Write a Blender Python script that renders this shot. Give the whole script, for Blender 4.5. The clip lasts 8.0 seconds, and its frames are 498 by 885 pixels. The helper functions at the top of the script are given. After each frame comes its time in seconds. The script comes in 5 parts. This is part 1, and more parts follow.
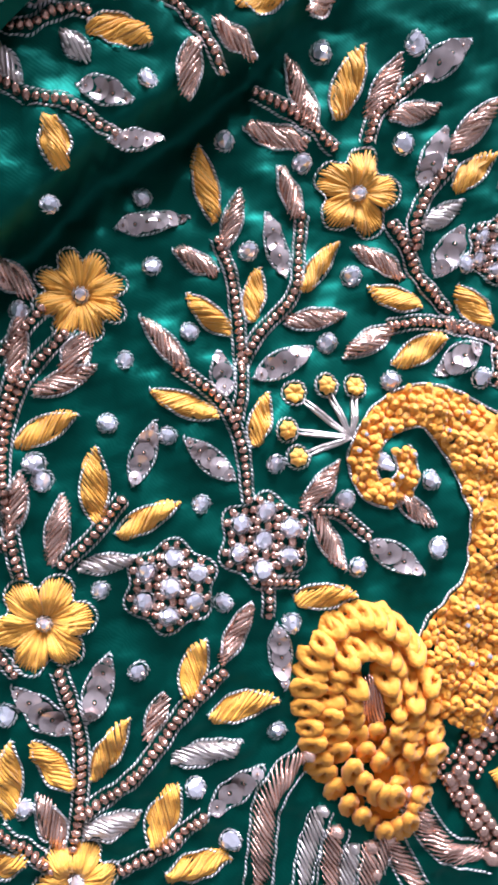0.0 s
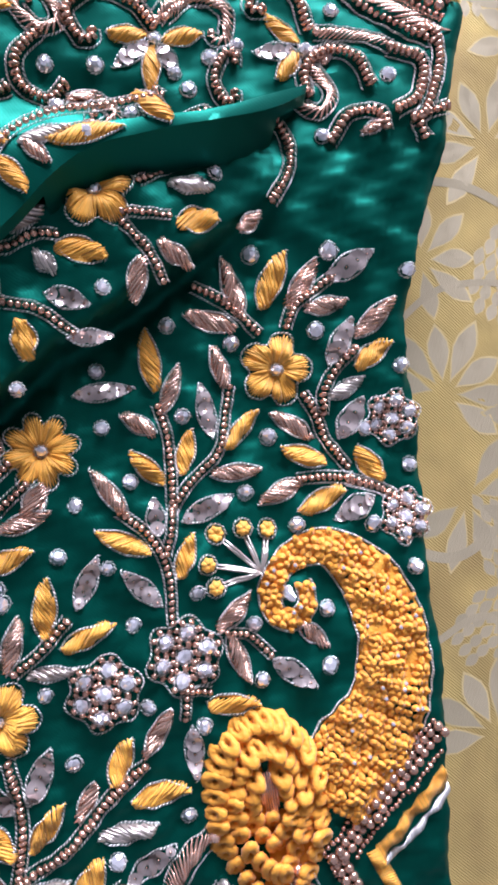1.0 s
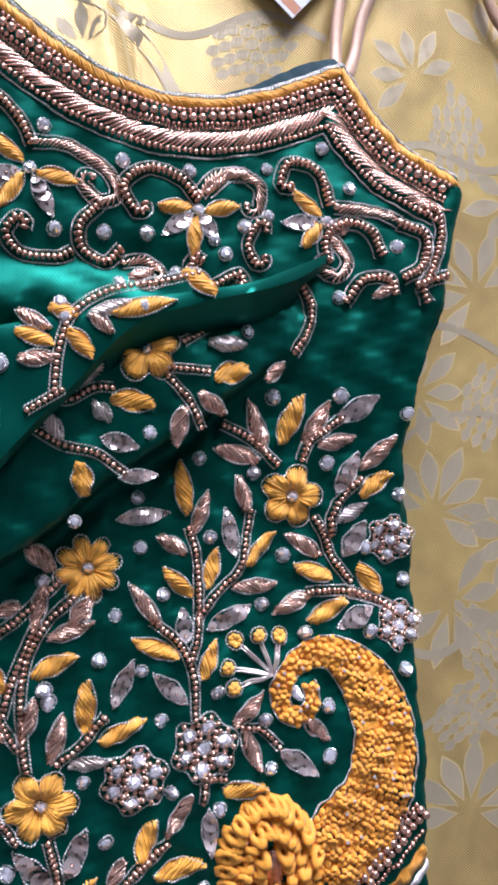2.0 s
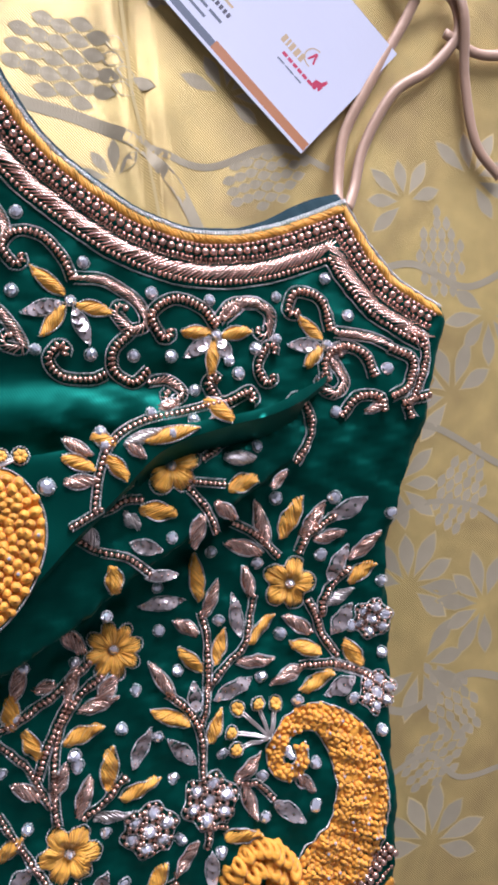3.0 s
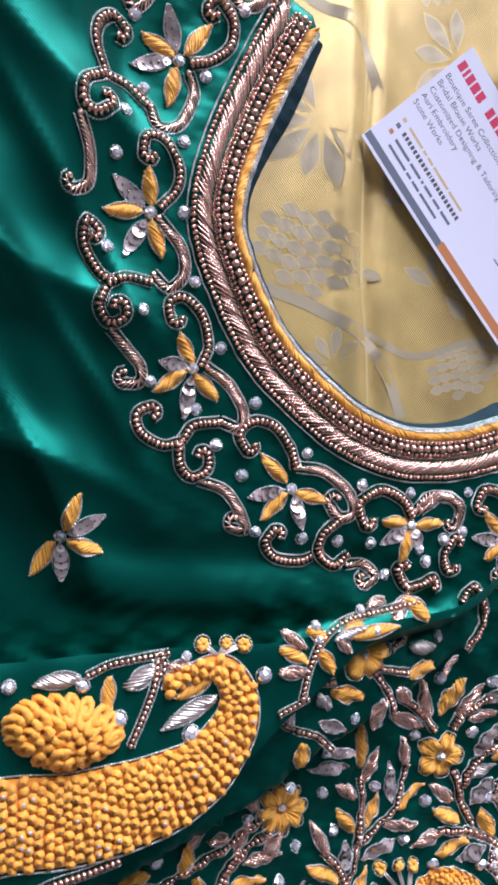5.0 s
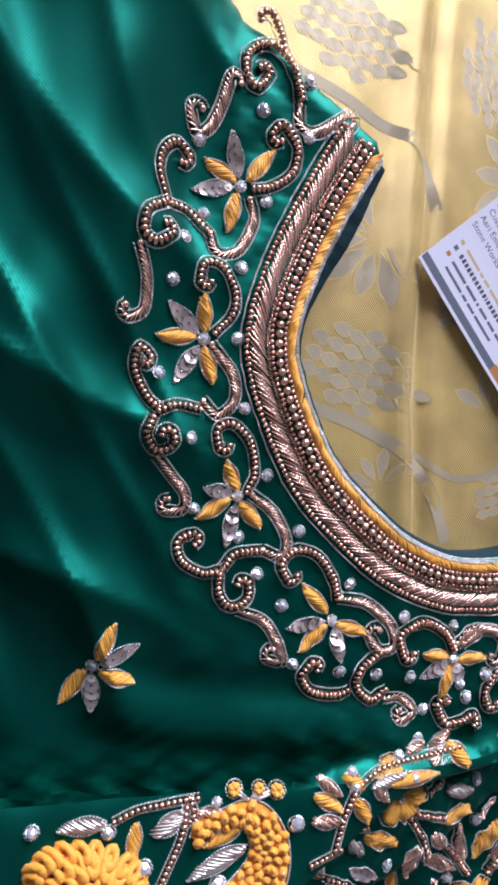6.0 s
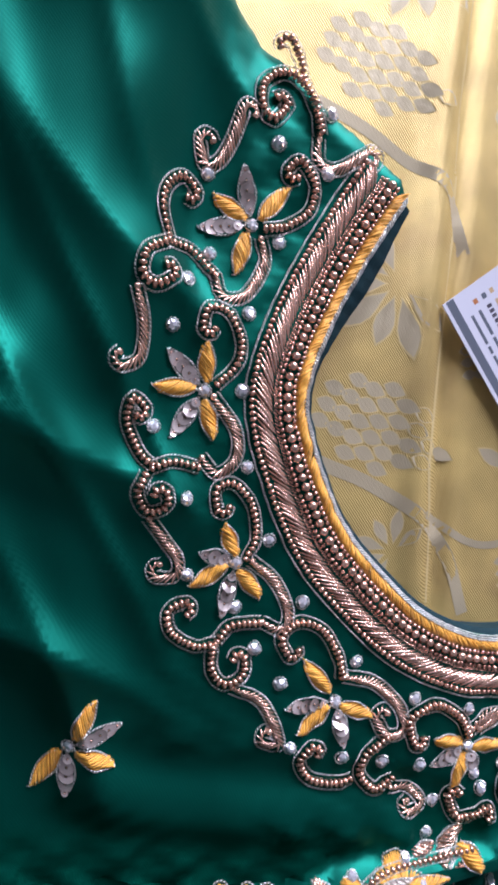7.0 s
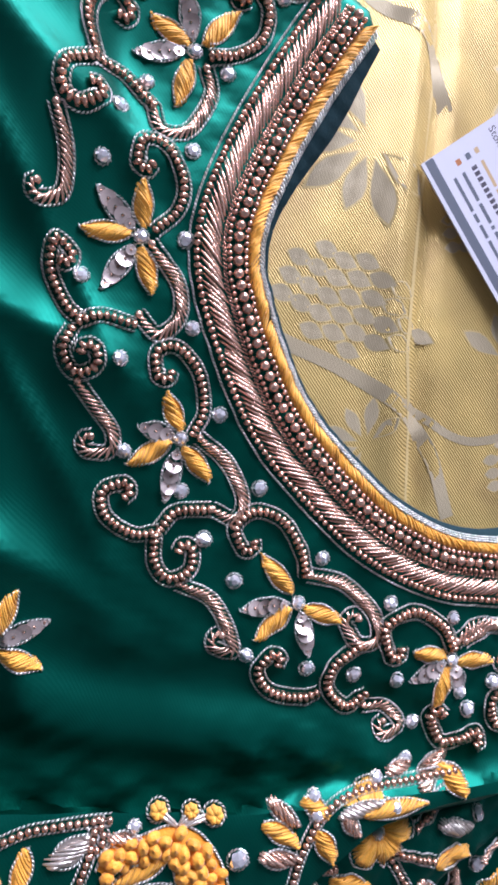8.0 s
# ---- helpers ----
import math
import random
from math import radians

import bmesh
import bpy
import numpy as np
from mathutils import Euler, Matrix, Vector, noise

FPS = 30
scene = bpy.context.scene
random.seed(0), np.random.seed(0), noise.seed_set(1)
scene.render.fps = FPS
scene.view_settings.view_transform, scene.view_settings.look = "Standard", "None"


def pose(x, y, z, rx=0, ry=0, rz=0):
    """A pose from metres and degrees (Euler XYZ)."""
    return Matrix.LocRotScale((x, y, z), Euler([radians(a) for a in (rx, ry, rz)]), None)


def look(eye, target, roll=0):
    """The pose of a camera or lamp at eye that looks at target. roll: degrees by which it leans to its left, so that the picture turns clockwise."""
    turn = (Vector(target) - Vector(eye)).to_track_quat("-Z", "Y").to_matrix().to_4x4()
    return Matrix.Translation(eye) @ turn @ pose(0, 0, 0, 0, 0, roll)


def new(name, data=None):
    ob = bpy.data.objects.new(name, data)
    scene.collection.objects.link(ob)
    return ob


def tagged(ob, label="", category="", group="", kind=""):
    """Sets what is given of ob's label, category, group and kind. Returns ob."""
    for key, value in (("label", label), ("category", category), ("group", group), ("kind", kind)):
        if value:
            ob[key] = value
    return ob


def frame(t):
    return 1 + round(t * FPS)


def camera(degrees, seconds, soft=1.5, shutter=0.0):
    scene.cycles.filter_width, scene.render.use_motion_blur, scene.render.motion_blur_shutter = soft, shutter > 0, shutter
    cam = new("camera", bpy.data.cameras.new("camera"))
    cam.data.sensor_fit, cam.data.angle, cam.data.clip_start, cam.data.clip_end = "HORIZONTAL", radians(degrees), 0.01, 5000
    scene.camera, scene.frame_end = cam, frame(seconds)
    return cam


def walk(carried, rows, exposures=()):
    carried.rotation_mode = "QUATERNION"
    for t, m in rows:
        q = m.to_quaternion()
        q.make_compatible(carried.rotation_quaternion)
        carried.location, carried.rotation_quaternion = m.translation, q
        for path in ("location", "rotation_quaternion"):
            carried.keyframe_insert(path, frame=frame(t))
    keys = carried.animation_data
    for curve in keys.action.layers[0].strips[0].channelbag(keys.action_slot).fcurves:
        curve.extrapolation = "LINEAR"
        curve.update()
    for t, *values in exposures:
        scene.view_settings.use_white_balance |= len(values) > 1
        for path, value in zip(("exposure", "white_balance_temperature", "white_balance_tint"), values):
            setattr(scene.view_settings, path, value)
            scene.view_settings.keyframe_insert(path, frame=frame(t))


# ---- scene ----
EXPOSURES = [(0.0, 0.85), (1.5, 0.35), (3.0, 0.05), (4.0, -0.15), (5.0, 0.05), (6.5, -0.15), (7.2, -0.08), (8.0, 0.12)]
cam = camera(36.0, 8.0, soft=3.3)
ROWS = [
    (0.0, -0.03805, 0.01748, 0.16366, -0.362, -10.729, -8.306),
    (0.5, -0.03425, 0.02771, 0.17878, 0.223, -12.046, -7.224),
    (1.0, -0.02875, 0.04496, 0.19795, 0.402, -12.214, -5.781),
    (1.5, -0.03383, 0.06506, 0.21660, 0.607, -13.187, -4.380),
    (1.7, -0.03728, 0.06987, 0.21929, 1.152, -13.362, -4.200),
    (2.8, -0.06615, 0.10518, 0.24082, -1.771, -18.048, -2.065),
    (3.0, -0.06557, 0.11753, 0.24824, -1.923, -17.361, -2.045),
    (3.5, -0.07483, 0.15381, 0.25329, -2.132, -18.019, -0.718),
    (4.0, -0.08907, 0.15820, 0.24714, -2.870, -17.960, 0.602),
    (4.5, -0.11174, 0.16505, 0.24156, -4.368, -17.253, 2.476),
    (5.0, -0.13317, 0.17924, 0.23955, -5.313, -17.128, 5.801),
    (5.2, -0.13567, 0.18784, 0.24477, -5.419, -15.841, 6.402),
    (6.3, -0.14440, 0.21174, 0.22285, -3.395, -16.032, 9.563),
    (6.5, -0.14442, 0.21554, 0.22206, -3.294, -15.677, 10.084),
    (7.0, -0.13728, 0.21811, 0.20909, -3.205, -14.963, 10.781),
    (7.5, -0.12412, 0.20554, 0.19874, -2.413, -13.925, 11.198),
    (8.0, -0.11013, 0.18732, 0.19065, -2.625, -13.931, 10.418),
]
walk(cam, [(t, pose(*row)) for t, *row in ROWS], EXPOSURES)

# ---- light ----
world = bpy.data.worlds.new("daylight")
scene.world = world
world.use_nodes = True
sky = world.node_tree.nodes.new("ShaderNodeTexSky")
sky.sky_type, sky.sun_disc = "NISHITA", False
sky.sun_elevation, sky.sun_rotation = radians(38), radians(14)
world.node_tree.links.new(sky.outputs[0], world.node_tree.nodes["Background"].inputs["Color"])
world.node_tree.nodes["Background"].inputs["Strength"].default_value = 0.1

# Area lamp added inside an unseen, assumed window in place of the sky's light.
lamp = new("assumed_window_light", bpy.data.lights.new("assumed_window_light", "AREA"))
lamp.data.shape, lamp.data.size, lamp.data.size_y = "RECTANGLE", 1.1, 0.85
lamp.data.energy, lamp.data.color = 66.0, (0.74, 0.78, 1.0)
lamp.matrix_world = look((0.30, 1.50, 0.60), (-0.05, 0.1, 0.0))


# ---- materials ----
def shader(name, color, rough=0.5, second=None, second_size=0.03, metal=0.0, vary=0.12, island=False, grain=0.0, grain_size=0.0006, stain=0.0, stain_size=0.02, aniso=0.0, sheen=0.0, spec=0.5, wave=None):
    """A surface with two scales of variation: fine grain in the relief, broad unevenness in the colour."""
    m = bpy.data.materials.new(name)
    m.use_nodes = True
    nt = m.node_tree
    p = nt.nodes["Principled BSDF"]
    p.inputs["Roughness"].default_value, p.inputs["Metallic"].default_value = rough, metal
    p.inputs["Specular IOR Level"].default_value = spec
    p.inputs["Anisotropic"].default_value = aniso
    p.inputs["Sheen Weight"].default_value = sheen
    co = nt.nodes.new("ShaderNodeTexCoord")
    rgb = nt.nodes.new("ShaderNodeRGB")
    rgb.outputs[0].default_value = (*color, 1)
    hsv = nt.nodes.new("ShaderNodeHueSaturation")
    if second:
        patch = nt.nodes.new("ShaderNodeTexNoise")
        patch.inputs["Scale"].default_value, patch.inputs["Detail"].default_value, patch.inputs["Distortion"].default_value = 1 / second_size, 2, 1.5
        nt.links.new(co.outputs["Object"], patch.inputs["Vector"])
        ramp = nt.nodes.new("ShaderNodeValToRGB")
        ramp.color_ramp.elements[0].position, ramp.color_ramp.elements[1].position = 0.3, 0.7
        ramp.color_ramp.elements[0].color, ramp.color_ramp.elements[1].color = (*color, 1), (*second, 1)
        nt.links.new(patch.outputs[0], ramp.inputs[0])
        nt.links.new(ramp.outputs[0], hsv.inputs["Color"])
    else:
        nt.links.new(rgb.outputs[0], hsv.inputs["Color"])
    rnd = nt.nodes.new("ShaderNodeNewGeometry").outputs["Random Per Island"] if island else nt.nodes.new("ShaderNodeObjectInfo").outputs["Random"]
    broad = nt.nodes.new("ShaderNodeTexNoise")
    broad.inputs["Scale"].default_value, broad.inputs["Detail"].default_value = 1 / max(stain_size, 1e-4), 3
    nt.links.new(co.outputs["Object"], broad.inputs["Vector"])
    add = nt.nodes.new("ShaderNodeMath")
    add.operation, add.inputs[1].default_value = "MULTIPLY_ADD", vary * 2
    nt.links.new(rnd, add.inputs[0])
    sta = nt.nodes.new("ShaderNodeMath")
    sta.operation, sta.inputs[1].default_value, sta.inputs[2].default_value = "MULTIPLY_ADD", stain * 2, 1 - vary - stain
    nt.links.new(broad.outputs[0], sta.inputs[0])
    nt.links.new(sta.outputs[0], add.inputs[2])
    nt.links.new(add.outputs[0], hsv.inputs["Value"])
    nt.links.new(hsv.outputs[0], p.inputs["Base Color"])
    if grain:
        bump = nt.nodes.new("ShaderNodeBump")
        bump.inputs["Strength"].default_value, bump.inputs["Distance"].default_value = grain, 0.0003
        if wave:
            tex = nt.nodes.new("ShaderNodeTexWave")
            tex.bands_direction, tex.inputs["Scale"].default_value = wave, 1 / grain_size
            tex.inputs["Distortion"].default_value, tex.inputs["Detail"].default_value = 1.2, 2
        else:
            tex = nt.nodes.new("ShaderNodeTexNoise")
            tex.inputs["Scale"].default_value, tex.inputs["Detail"].default_value = 1 / grain_size, 3
        nt.links.new(co.outputs["Object"], tex.inputs["Vector"])
        nt.links.new(tex.outputs[0], bump.inputs["Height"])
        nt.links.new(bump.outputs[0], p.inputs["Normal"])
    return m


satin = shader("green_satin", (0.0006, 0.088, 0.062), 0.42, metal=0.75, vary=0.0, grain=0.05, grain_size=0.0014, wave="DIAGONAL", stain=0.12, stain_size=0.03, aniso=0.3, spec=0.16)
lining = shader("dark_teal_lining", (0.006, 0.027, 0.034), 0.75, vary=0.0, spec=0.2, grain=0.3, grain_size=0.0009, stain=0.15)
thread = shader("yellow_thread", (0.88, 0.41, 0.05), 0.55, vary=0.2, island=True, grain=0.5, grain_size=0.0004, stain=0.1, stain_size=0.004, sheen=0.25)
thick = shader("yellow_yarn", (0.86, 0.35, 0.03), 0.6, vary=0.16, island=True, grain=0.8, grain_size=0.0007, stain=0.1, stain_size=0.004, sheen=0.25)
copper = shader("copper_bead", (0.61, 0.36, 0.27), 0.22, metal=0.85, vary=0.22, island=True, stain=0.1, stain_size=0.01)
coil = shader("copper_coil", (0.78, 0.50, 0.39), 0.27, metal=0.8, vary=0.28, island=True, grain=0.6, grain_size=0.0005, stain=0.1, stain_size=0.01)
pearl_m = shader("bronze_pearl", (0.62, 0.39, 0.30), 0.22, metal=0.8, vary=0.15, stain=0.08, stain_size=0.004)
silver = shader("silver_thread", (0.86, 0.82, 0.80), 0.32, metal=0.75, vary=0.25, island=True, stain=0.1, stain_size=0.006)
silver_coil = shader("silver_coil", (0.80, 0.70, 0.64), 0.28, metal=0.8, vary=0.2, island=True, grain=0.5, grain_size=0.0005)
sequin_m = shader("taupe_sequin", (0.66, 0.55, 0.52), 0.2, metal=0.6, vary=0.4, island=True, stain=0.15, stain_size=0.003)
crystal = shader("crystal", (0.97, 0.94, 1.0), 0.04, metal=0.72, vary=0.1, island=True)
brocade_m = shader("gold_brocade", (0.70, 0.50, 0.18), 0.40, second=(0.50, 0.34, 0.13), second_size=0.045, metal=0.4, vary=0.0, grain=0.5, grain_size=0.0015, wave="DIAGONAL", stain=0.26, stain_size=0.012, aniso=0.4, spec=0.5)
weave_m = shader("silver_brocade_figure", (0.54, 0.44, 0.29), 0.42, aniso=0.4, metal=0.4, vary=0.08, grain=0.22, grain_size=0.0013, wave="X", stain=0.12, stain_size=0.01)
gold_m = shader("bright_gold_figure", (0.76, 0.58, 0.25), 0.35, metal=0.25, vary=0.06, grain=0.3, grain_size=0.0013, wave="Y", stain=0.12, stain_size=0.01)
edge_m = shader("orange_brocade_thread", (0.68, 0.52, 0.25), 0.45, metal=0.3, vary=0.1, grain=0.4, grain_size=0.002, stain=0.1)
paper = shader("white_card", (0.60, 0.58, 0.65), 0.4, vary=0.0, grain=0.05, grain_size=0.001, stain=0.02, stain_size=0.03)
grey_ink = shader("grey_ink", (0.10, 0.11, 0.14), 0.5, vary=0.0, stain=0.05)
brown_ink = shader("brown_ink", (0.42, 0.15, 0.05), 0.5, vary=0.0, stain=0.05)
red_ink = shader("red_ink", (0.50, 0.02, 0.07), 0.5, vary=0.0, stain=0.05)
black_ink = shader("dark_ink", (0.06, 0.05, 0.07), 0.5, vary=0.0, stain=0.05)
tan_ink = shader("tan_ink", (0.50, 0.34, 0.18), 0.5, vary=0.0, stain=0.05)
cord_m = shader("rose_gold_satin_cord", (0.42, 0.245, 0.15), 0.45, metal=0.15, vary=0.05, grain=0.4, grain_size=0.003, stain=0.12, stain_size=0.01, sheen=0.2)
brass = shader("brass_beads", (0.62, 0.38, 0.14), 0.25, metal=0.9, vary=0.2, island=True)
plaster = shader("grey_plaster", (0.36, 0.36, 0.37), 0.8, vary=0.0, grain=0.2, grain_size=0.02, stain=0.05, stain_size=0.4)
floor_m = shader("pale_floor_tile", (0.45, 0.41, 0.36), 0.4, vary=0.0, grain=0.1, grain_size=0.01, stain=0.1, stain_size=0.2)


# ---- shapes, in millimetres ----
def mesh_of(name, verts, faces, mats, index=None, flat=False):
    me = bpy.data.meshes.new(name)
    me.from_pydata((np.asarray(verts, float) * 0.001).tolist(), [], faces)
    for m in mats:
        me.materials.append(m)
    if index is not None:
        me.polygons.foreach_set("material_index", np.asarray(index, dtype=np.int32))
    me.polygons.foreach_set("use_smooth", np.full(len(me.polygons), not flat))
    me.update()
    return me


class Pieces:
    """Gathers small pieces into one mesh."""

    def __init__(self):
        self.v, self.f, self.m, self.n = [], [], [], 0

    def add(self, verts, faces, mat=0):
        self.v.append(np.asarray(verts, float))
        self.f += [tuple(i + self.n for i in f) for f in faces]
        self.m += [mat] * len(faces)
        self.n += len(verts)

    def lay(self, name, parent, height, mats, label="", flat=False, kind=""):
        """Lays the pieces on a sheet whose height is given, as one part of it."""
        if not self.v:
            return None
        v = np.concatenate(self.v)
        c = np.array([v[:, 0].mean(), v[:, 1].mean(), 0.0])
        c[2] = float(height(c[0], c[1]))
        v[:, 2] += height(v[:, 0], v[:, 1])
        ob = new(name, mesh_of(name, v - c, self.f, mats, self.m, flat))
        ob.parent, ob.location = parent, c * 0.001
        return tagged(ob, label, kind=kind)


def ball(seg, ring):
    v, f = [(0, 0, 1)], []
    for r in range(1, ring):
        a = math.pi * r / ring
        v += [(math.sin(a) * math.cos(2 * math.pi * s / seg), math.sin(a) * math.sin(2 * math.pi * s / seg), math.cos(a)) for s in range(seg)]
    v.append((0, 0, -1))
    for s in range(seg):
        f.append((0, 1 + s, 1 + (s + 1) % seg))
        for r in range(ring - 2):
            a, b = 1 + r * seg + s, 1 + r * seg + (s + 1) % seg
            f.append((a, a + seg, b + seg, b))
        e = 1 + (ring - 2) * seg
        f.append((e + s, len(v) - 1, e + (s + 1) % seg))
    return np.array(v), f


def ring_shape(major, minor, seg=7, sides=5):
    v, f = [], []
    for s in range(seg):
        a = 2 * math.pi * s / seg
        for k in range(sides):
            b = 2 * math.pi * k / sides
            r = major + minor * math.cos(b)
            v.append((r * math.cos(a), r * math.sin(a), minor * math.sin(b)))
            f.append((s * sides + k, (s + 1) % seg * sides + k, (s + 1) % seg * sides + (k + 1) % sides, s * sides + (k + 1) % sides))
    return np.array(v), f


SMALL, ROUND, FINE = ball(6, 4), ball(10, 7), ball(4, 2)


def turned(v, angle, tilt=0.0):
    """Tilts about y, then turns about z, in radians."""
    c, s = math.cos(tilt), math.sin(tilt)
    v = np.stack([c * v[:, 0] + s * v[:, 2], v[:, 1], c * v[:, 2] - s * v[:, 0]], 1)
    c, s = math.cos(angle), math.sin(angle)
    return np.stack([c * v[:, 0] - s * v[:, 1], s * v[:, 0] + c * v[:, 1], v[:, 2]], 1)


def blob(px, shape, x, y, z, along, across, high, angle=0.0, mat=0, tilt=0.0):
    v, f = shape
    px.add(turned(v * (along, across, high), angle, tilt) + (x, y, z), f, mat)


def strand(px, a, b, r, z, lift, mat=0, sides=5, seg=5):
    """A tapered, slightly arched bundle of thread from a to b."""
    a, b = np.asarray(a, float), np.asarray(b, float)
    d = (b - a) / (np.linalg.norm(b - a) + 1e-9)
    n = np.array([-d[1], d[0]])
    v, f = [], []
    for i in range(seg + 1):
        u = i / seg
        k = 0.35 + 0.65 * math.sin(math.pi * u) ** 0.6
        c = a + (b - a) * u
        for s in range(sides):
            w = 2 * math.pi * s / sides
            v.append((*(c + n * r * k * math.cos(w)), z + lift * math.sin(math.pi * u) + r * k * math.sin(w)))
    for i in range(seg):
        for s in range(sides):
            t = (s + 1) % sides
            f.append((i * sides + s, (i + 1) * sides + s, (i + 1) * sides + t, i * sides + t))
    f += [tuple(range(sides)), tuple(range(seg * sides + sides - 1, seg * sides - 1, -1))]
    px.add(v, f, mat)


def curve_through(points, step):
    """Even points along a smooth line through the given ones, with their directions."""
    p = np.asarray(points, float)
    if len(p) > 2:
        q = np.concatenate([[2 * p[0] - p[1]], p, [2 * p[-1] - p[-2]]])
        fine = []
        for i in range(1, len(q) - 2):
            for u in np.linspace(0, 1, 24, endpoint=False):
                fine.append(0.5 * (2 * q[i] + (q[i + 1] - q[i - 1]) * u + (2 * q[i - 1] - 5 * q[i] + 4 * q[i + 1] - q[i + 2]) * u * u
                                   + (3 * q[i] - q[i - 1] - 3 * q[i + 1] + q[i + 2]) * u ** 3))
        p = np.array(fine + [q[-2]])
    s = np.r_[0, np.cumsum(np.linalg.norm(np.diff(p[:, :2], axis=0), axis=1))]
    n = max(2, int(round(s[-1] / step)) + 1)
    at = np.linspace(0, s[-1], n)
    out = np.stack([np.interp(at, s, p[:, k]) for k in range(p.shape[1])], 1)
    d = np.gradient(out[:, :2], axis=0)
    return out, d / (np.linalg.norm(d, axis=1)[:, None] + 1e-9)


def stitches(px, line, r=0.3, mat=0, z=0.25, step=0.95, closed=False):
    """A twisted metal thread couched along a line."""
    pts, d = curve_through(line, step)
    for (x, y), (dx, dy) in zip(pts[:, :2], d):
        blob(px, FINE, x, y, z + 0.1, 0.7, r * 0.95, r * 1.5, math.atan2(dy, dx) + 0.45, mat)


def side(pts, d, off):
    return pts[:, :2] + np.stack([d[:, 1], -d[:, 0]], 1) * off


rng = random.Random(4)

# ---- heights of the cloth ----
KNOTS = np.array([
    (49, 184, 10.5), (67, 141, 27), (20, 60, 11), (16, 5, 15.5), (54, 82, 21), (-3, 140, 13), (-60, 176, 13), (-23, 155, 15),
    (20, 151, 12), (-93, 274, 11), (-100, 227, 19), (-82, 185, 14.5), (-48, 152, 17.5), (-116, 131, 11), (-92, 292, 17),
    (-110, 242, 19), (-112, 217, 22), (-52, 291, 13), (-38, 45, 13.5), (-37, 20, 14.5), (-12, -47, 11.5), (-38, -28, 13), (24, -14, 16.5),
    (18, 44, 9), (-73, 192, 13.5)], float)
STEP = np.array([(-110, 24), (-75, 40), (-46, 57), (-33, 67), (-19, 75), (-7, 82), (9, 92), (27, 103), (55, 122)], float)
RIDGE = np.array([(-190, 98), (-136, 101), (-98, 104.5), (-65, 106.5), (-51, 108), (-20, 113.4), (7, 117.5), (22, 123), (46, 134)], float)


def smooth(e0, e1, v):
    s = np.clip((v - e0) / (e1 - e0), 0, 1)
    return s * s * (3 - 2 * s)


def relief(x, y):
    """Height in mm of the flattened garment without its folds."""
    x, y = np.asarray(x, float), np.asarray(y, float)
    w = np.exp(-((x[..., None] - KNOTS[:, 0]) ** 2 + (y[..., None] - KNOTS[:, 1]) ** 2) / 1352) + 1e-9
    return (w * KNOTS[:, 2]).sum(-1) / w.sum(-1)


def crumple(x, y):
    """Soft wrinkles of the satin in mm: long ones on the plain bodice, fine puckers between the stitches."""
    sewn = np.maximum(smooth(125, 112, y) * np.maximum(smooth(-75, -50, x), smooth(112, 98, y)), 0.55 * smooth(-112, -92, x) * np.maximum(smooth(-60, -30, x), smooth(124, 140, y)))
    left = smooth(-84, -118, x) * smooth(108, 132, y) + 0.25 * smooth(-62, -100, x) * smooth(104, 120, y)
    w = 0.97 * x + 0.24 * y
    long = 2.6 * np.sin(0.088 * w + 1.6 * np.sin(0.016 * y + 0.013 * x + 0.4) + 0.9 * np.sin(0.05 * y - 0.03 * x) + 0.8) + 2.1 * np.sin(0.15 * w + 1.9 * np.sin(0.023 * y - 0.01 * x + 1) + 1.1 * np.sin(0.061 * y + 0.02 * x) + 2.2) + 1.3 * np.sin(0.06 * x - 0.1 * y + 1.5 * np.sin(0.031 * x + 0.024 * y)) + 1.0 * np.sin(0.29 * w - 0.05 * y + 1.5 * np.sin(0.04 * y))
    crest = 5.2 * (1 - np.abs(np.sin(0.064 * (0.58 * x + 0.78 * y) + 0.9 * np.sin(0.017 * y - 0.02 * x + 0.6) + 0.35))) ** 1.6
    crest = crest + 2.4 * (1 - np.abs(np.sin(0.12 * (0.85 * x + 0.5 * y) + 1.1 * np.sin(0.027 * y + 0.011 * x + 2.0) + 1.3))) ** 2
    # Flatter folds and a tilt off the window, shaped to darken the upper left.
    long = (0.55 * long + crest) * (1 - 0.3 * smooth(215, 290, y)) + 0.105 * np.maximum(y - 195, 0) * smooth(-104, -138, x)
    low = smooth(-150, -90, x) * smooth(140, 126, y) * smooth(104, 114, y) * smooth(10, -20, x)
    hem = 2.0 * np.sin(0.2 * y + 0.045 * x + 1.2 * np.sin(0.05 * x))
    fine = 1.0 * np.sin(0.37 * x + 0.9 * np.sin(0.21 * y)) * np.sin(0.31 * y + 0.7) + 0.75 * np.sin(0.9 * x + 0.4 * y) * np.sin(0.8 * y - 0.5 * x)
    fine = fine * sewn
    tuck = 0.9 * np.abs(np.sin(0.42 * x - 0.27 * y + 1.1 * np.sin(0.16 * y + 0.09 * x))) * (0.5 + 0.5 * np.sin(0.11 * x + 0.17 * y)) * smooth(128, 112, y)
    return left * long + low * hem + fine + tuck


def low_layer(x, y):
    """Height in mm of the sleeve's lower layer, which runs on under the upper one."""
    x, y = np.asarray(x, float), np.asarray(y, float)
    return relief(x, y) + crumple(x, y)


def high_layer(x, y):
    """Height in mm of the sleeve's upper layer."""
    x, y = np.asarray(x, float), np.asarray(y, float)
    under = np.interp(x, RIDGE[:, 0], RIDGE[:, 1]) - y
    deep = 11 * smooth(-32, -68, x)
    return low_layer(x, y) + 12.5 * smooth(2, 13, under - deep) * smooth(34, -12, x)


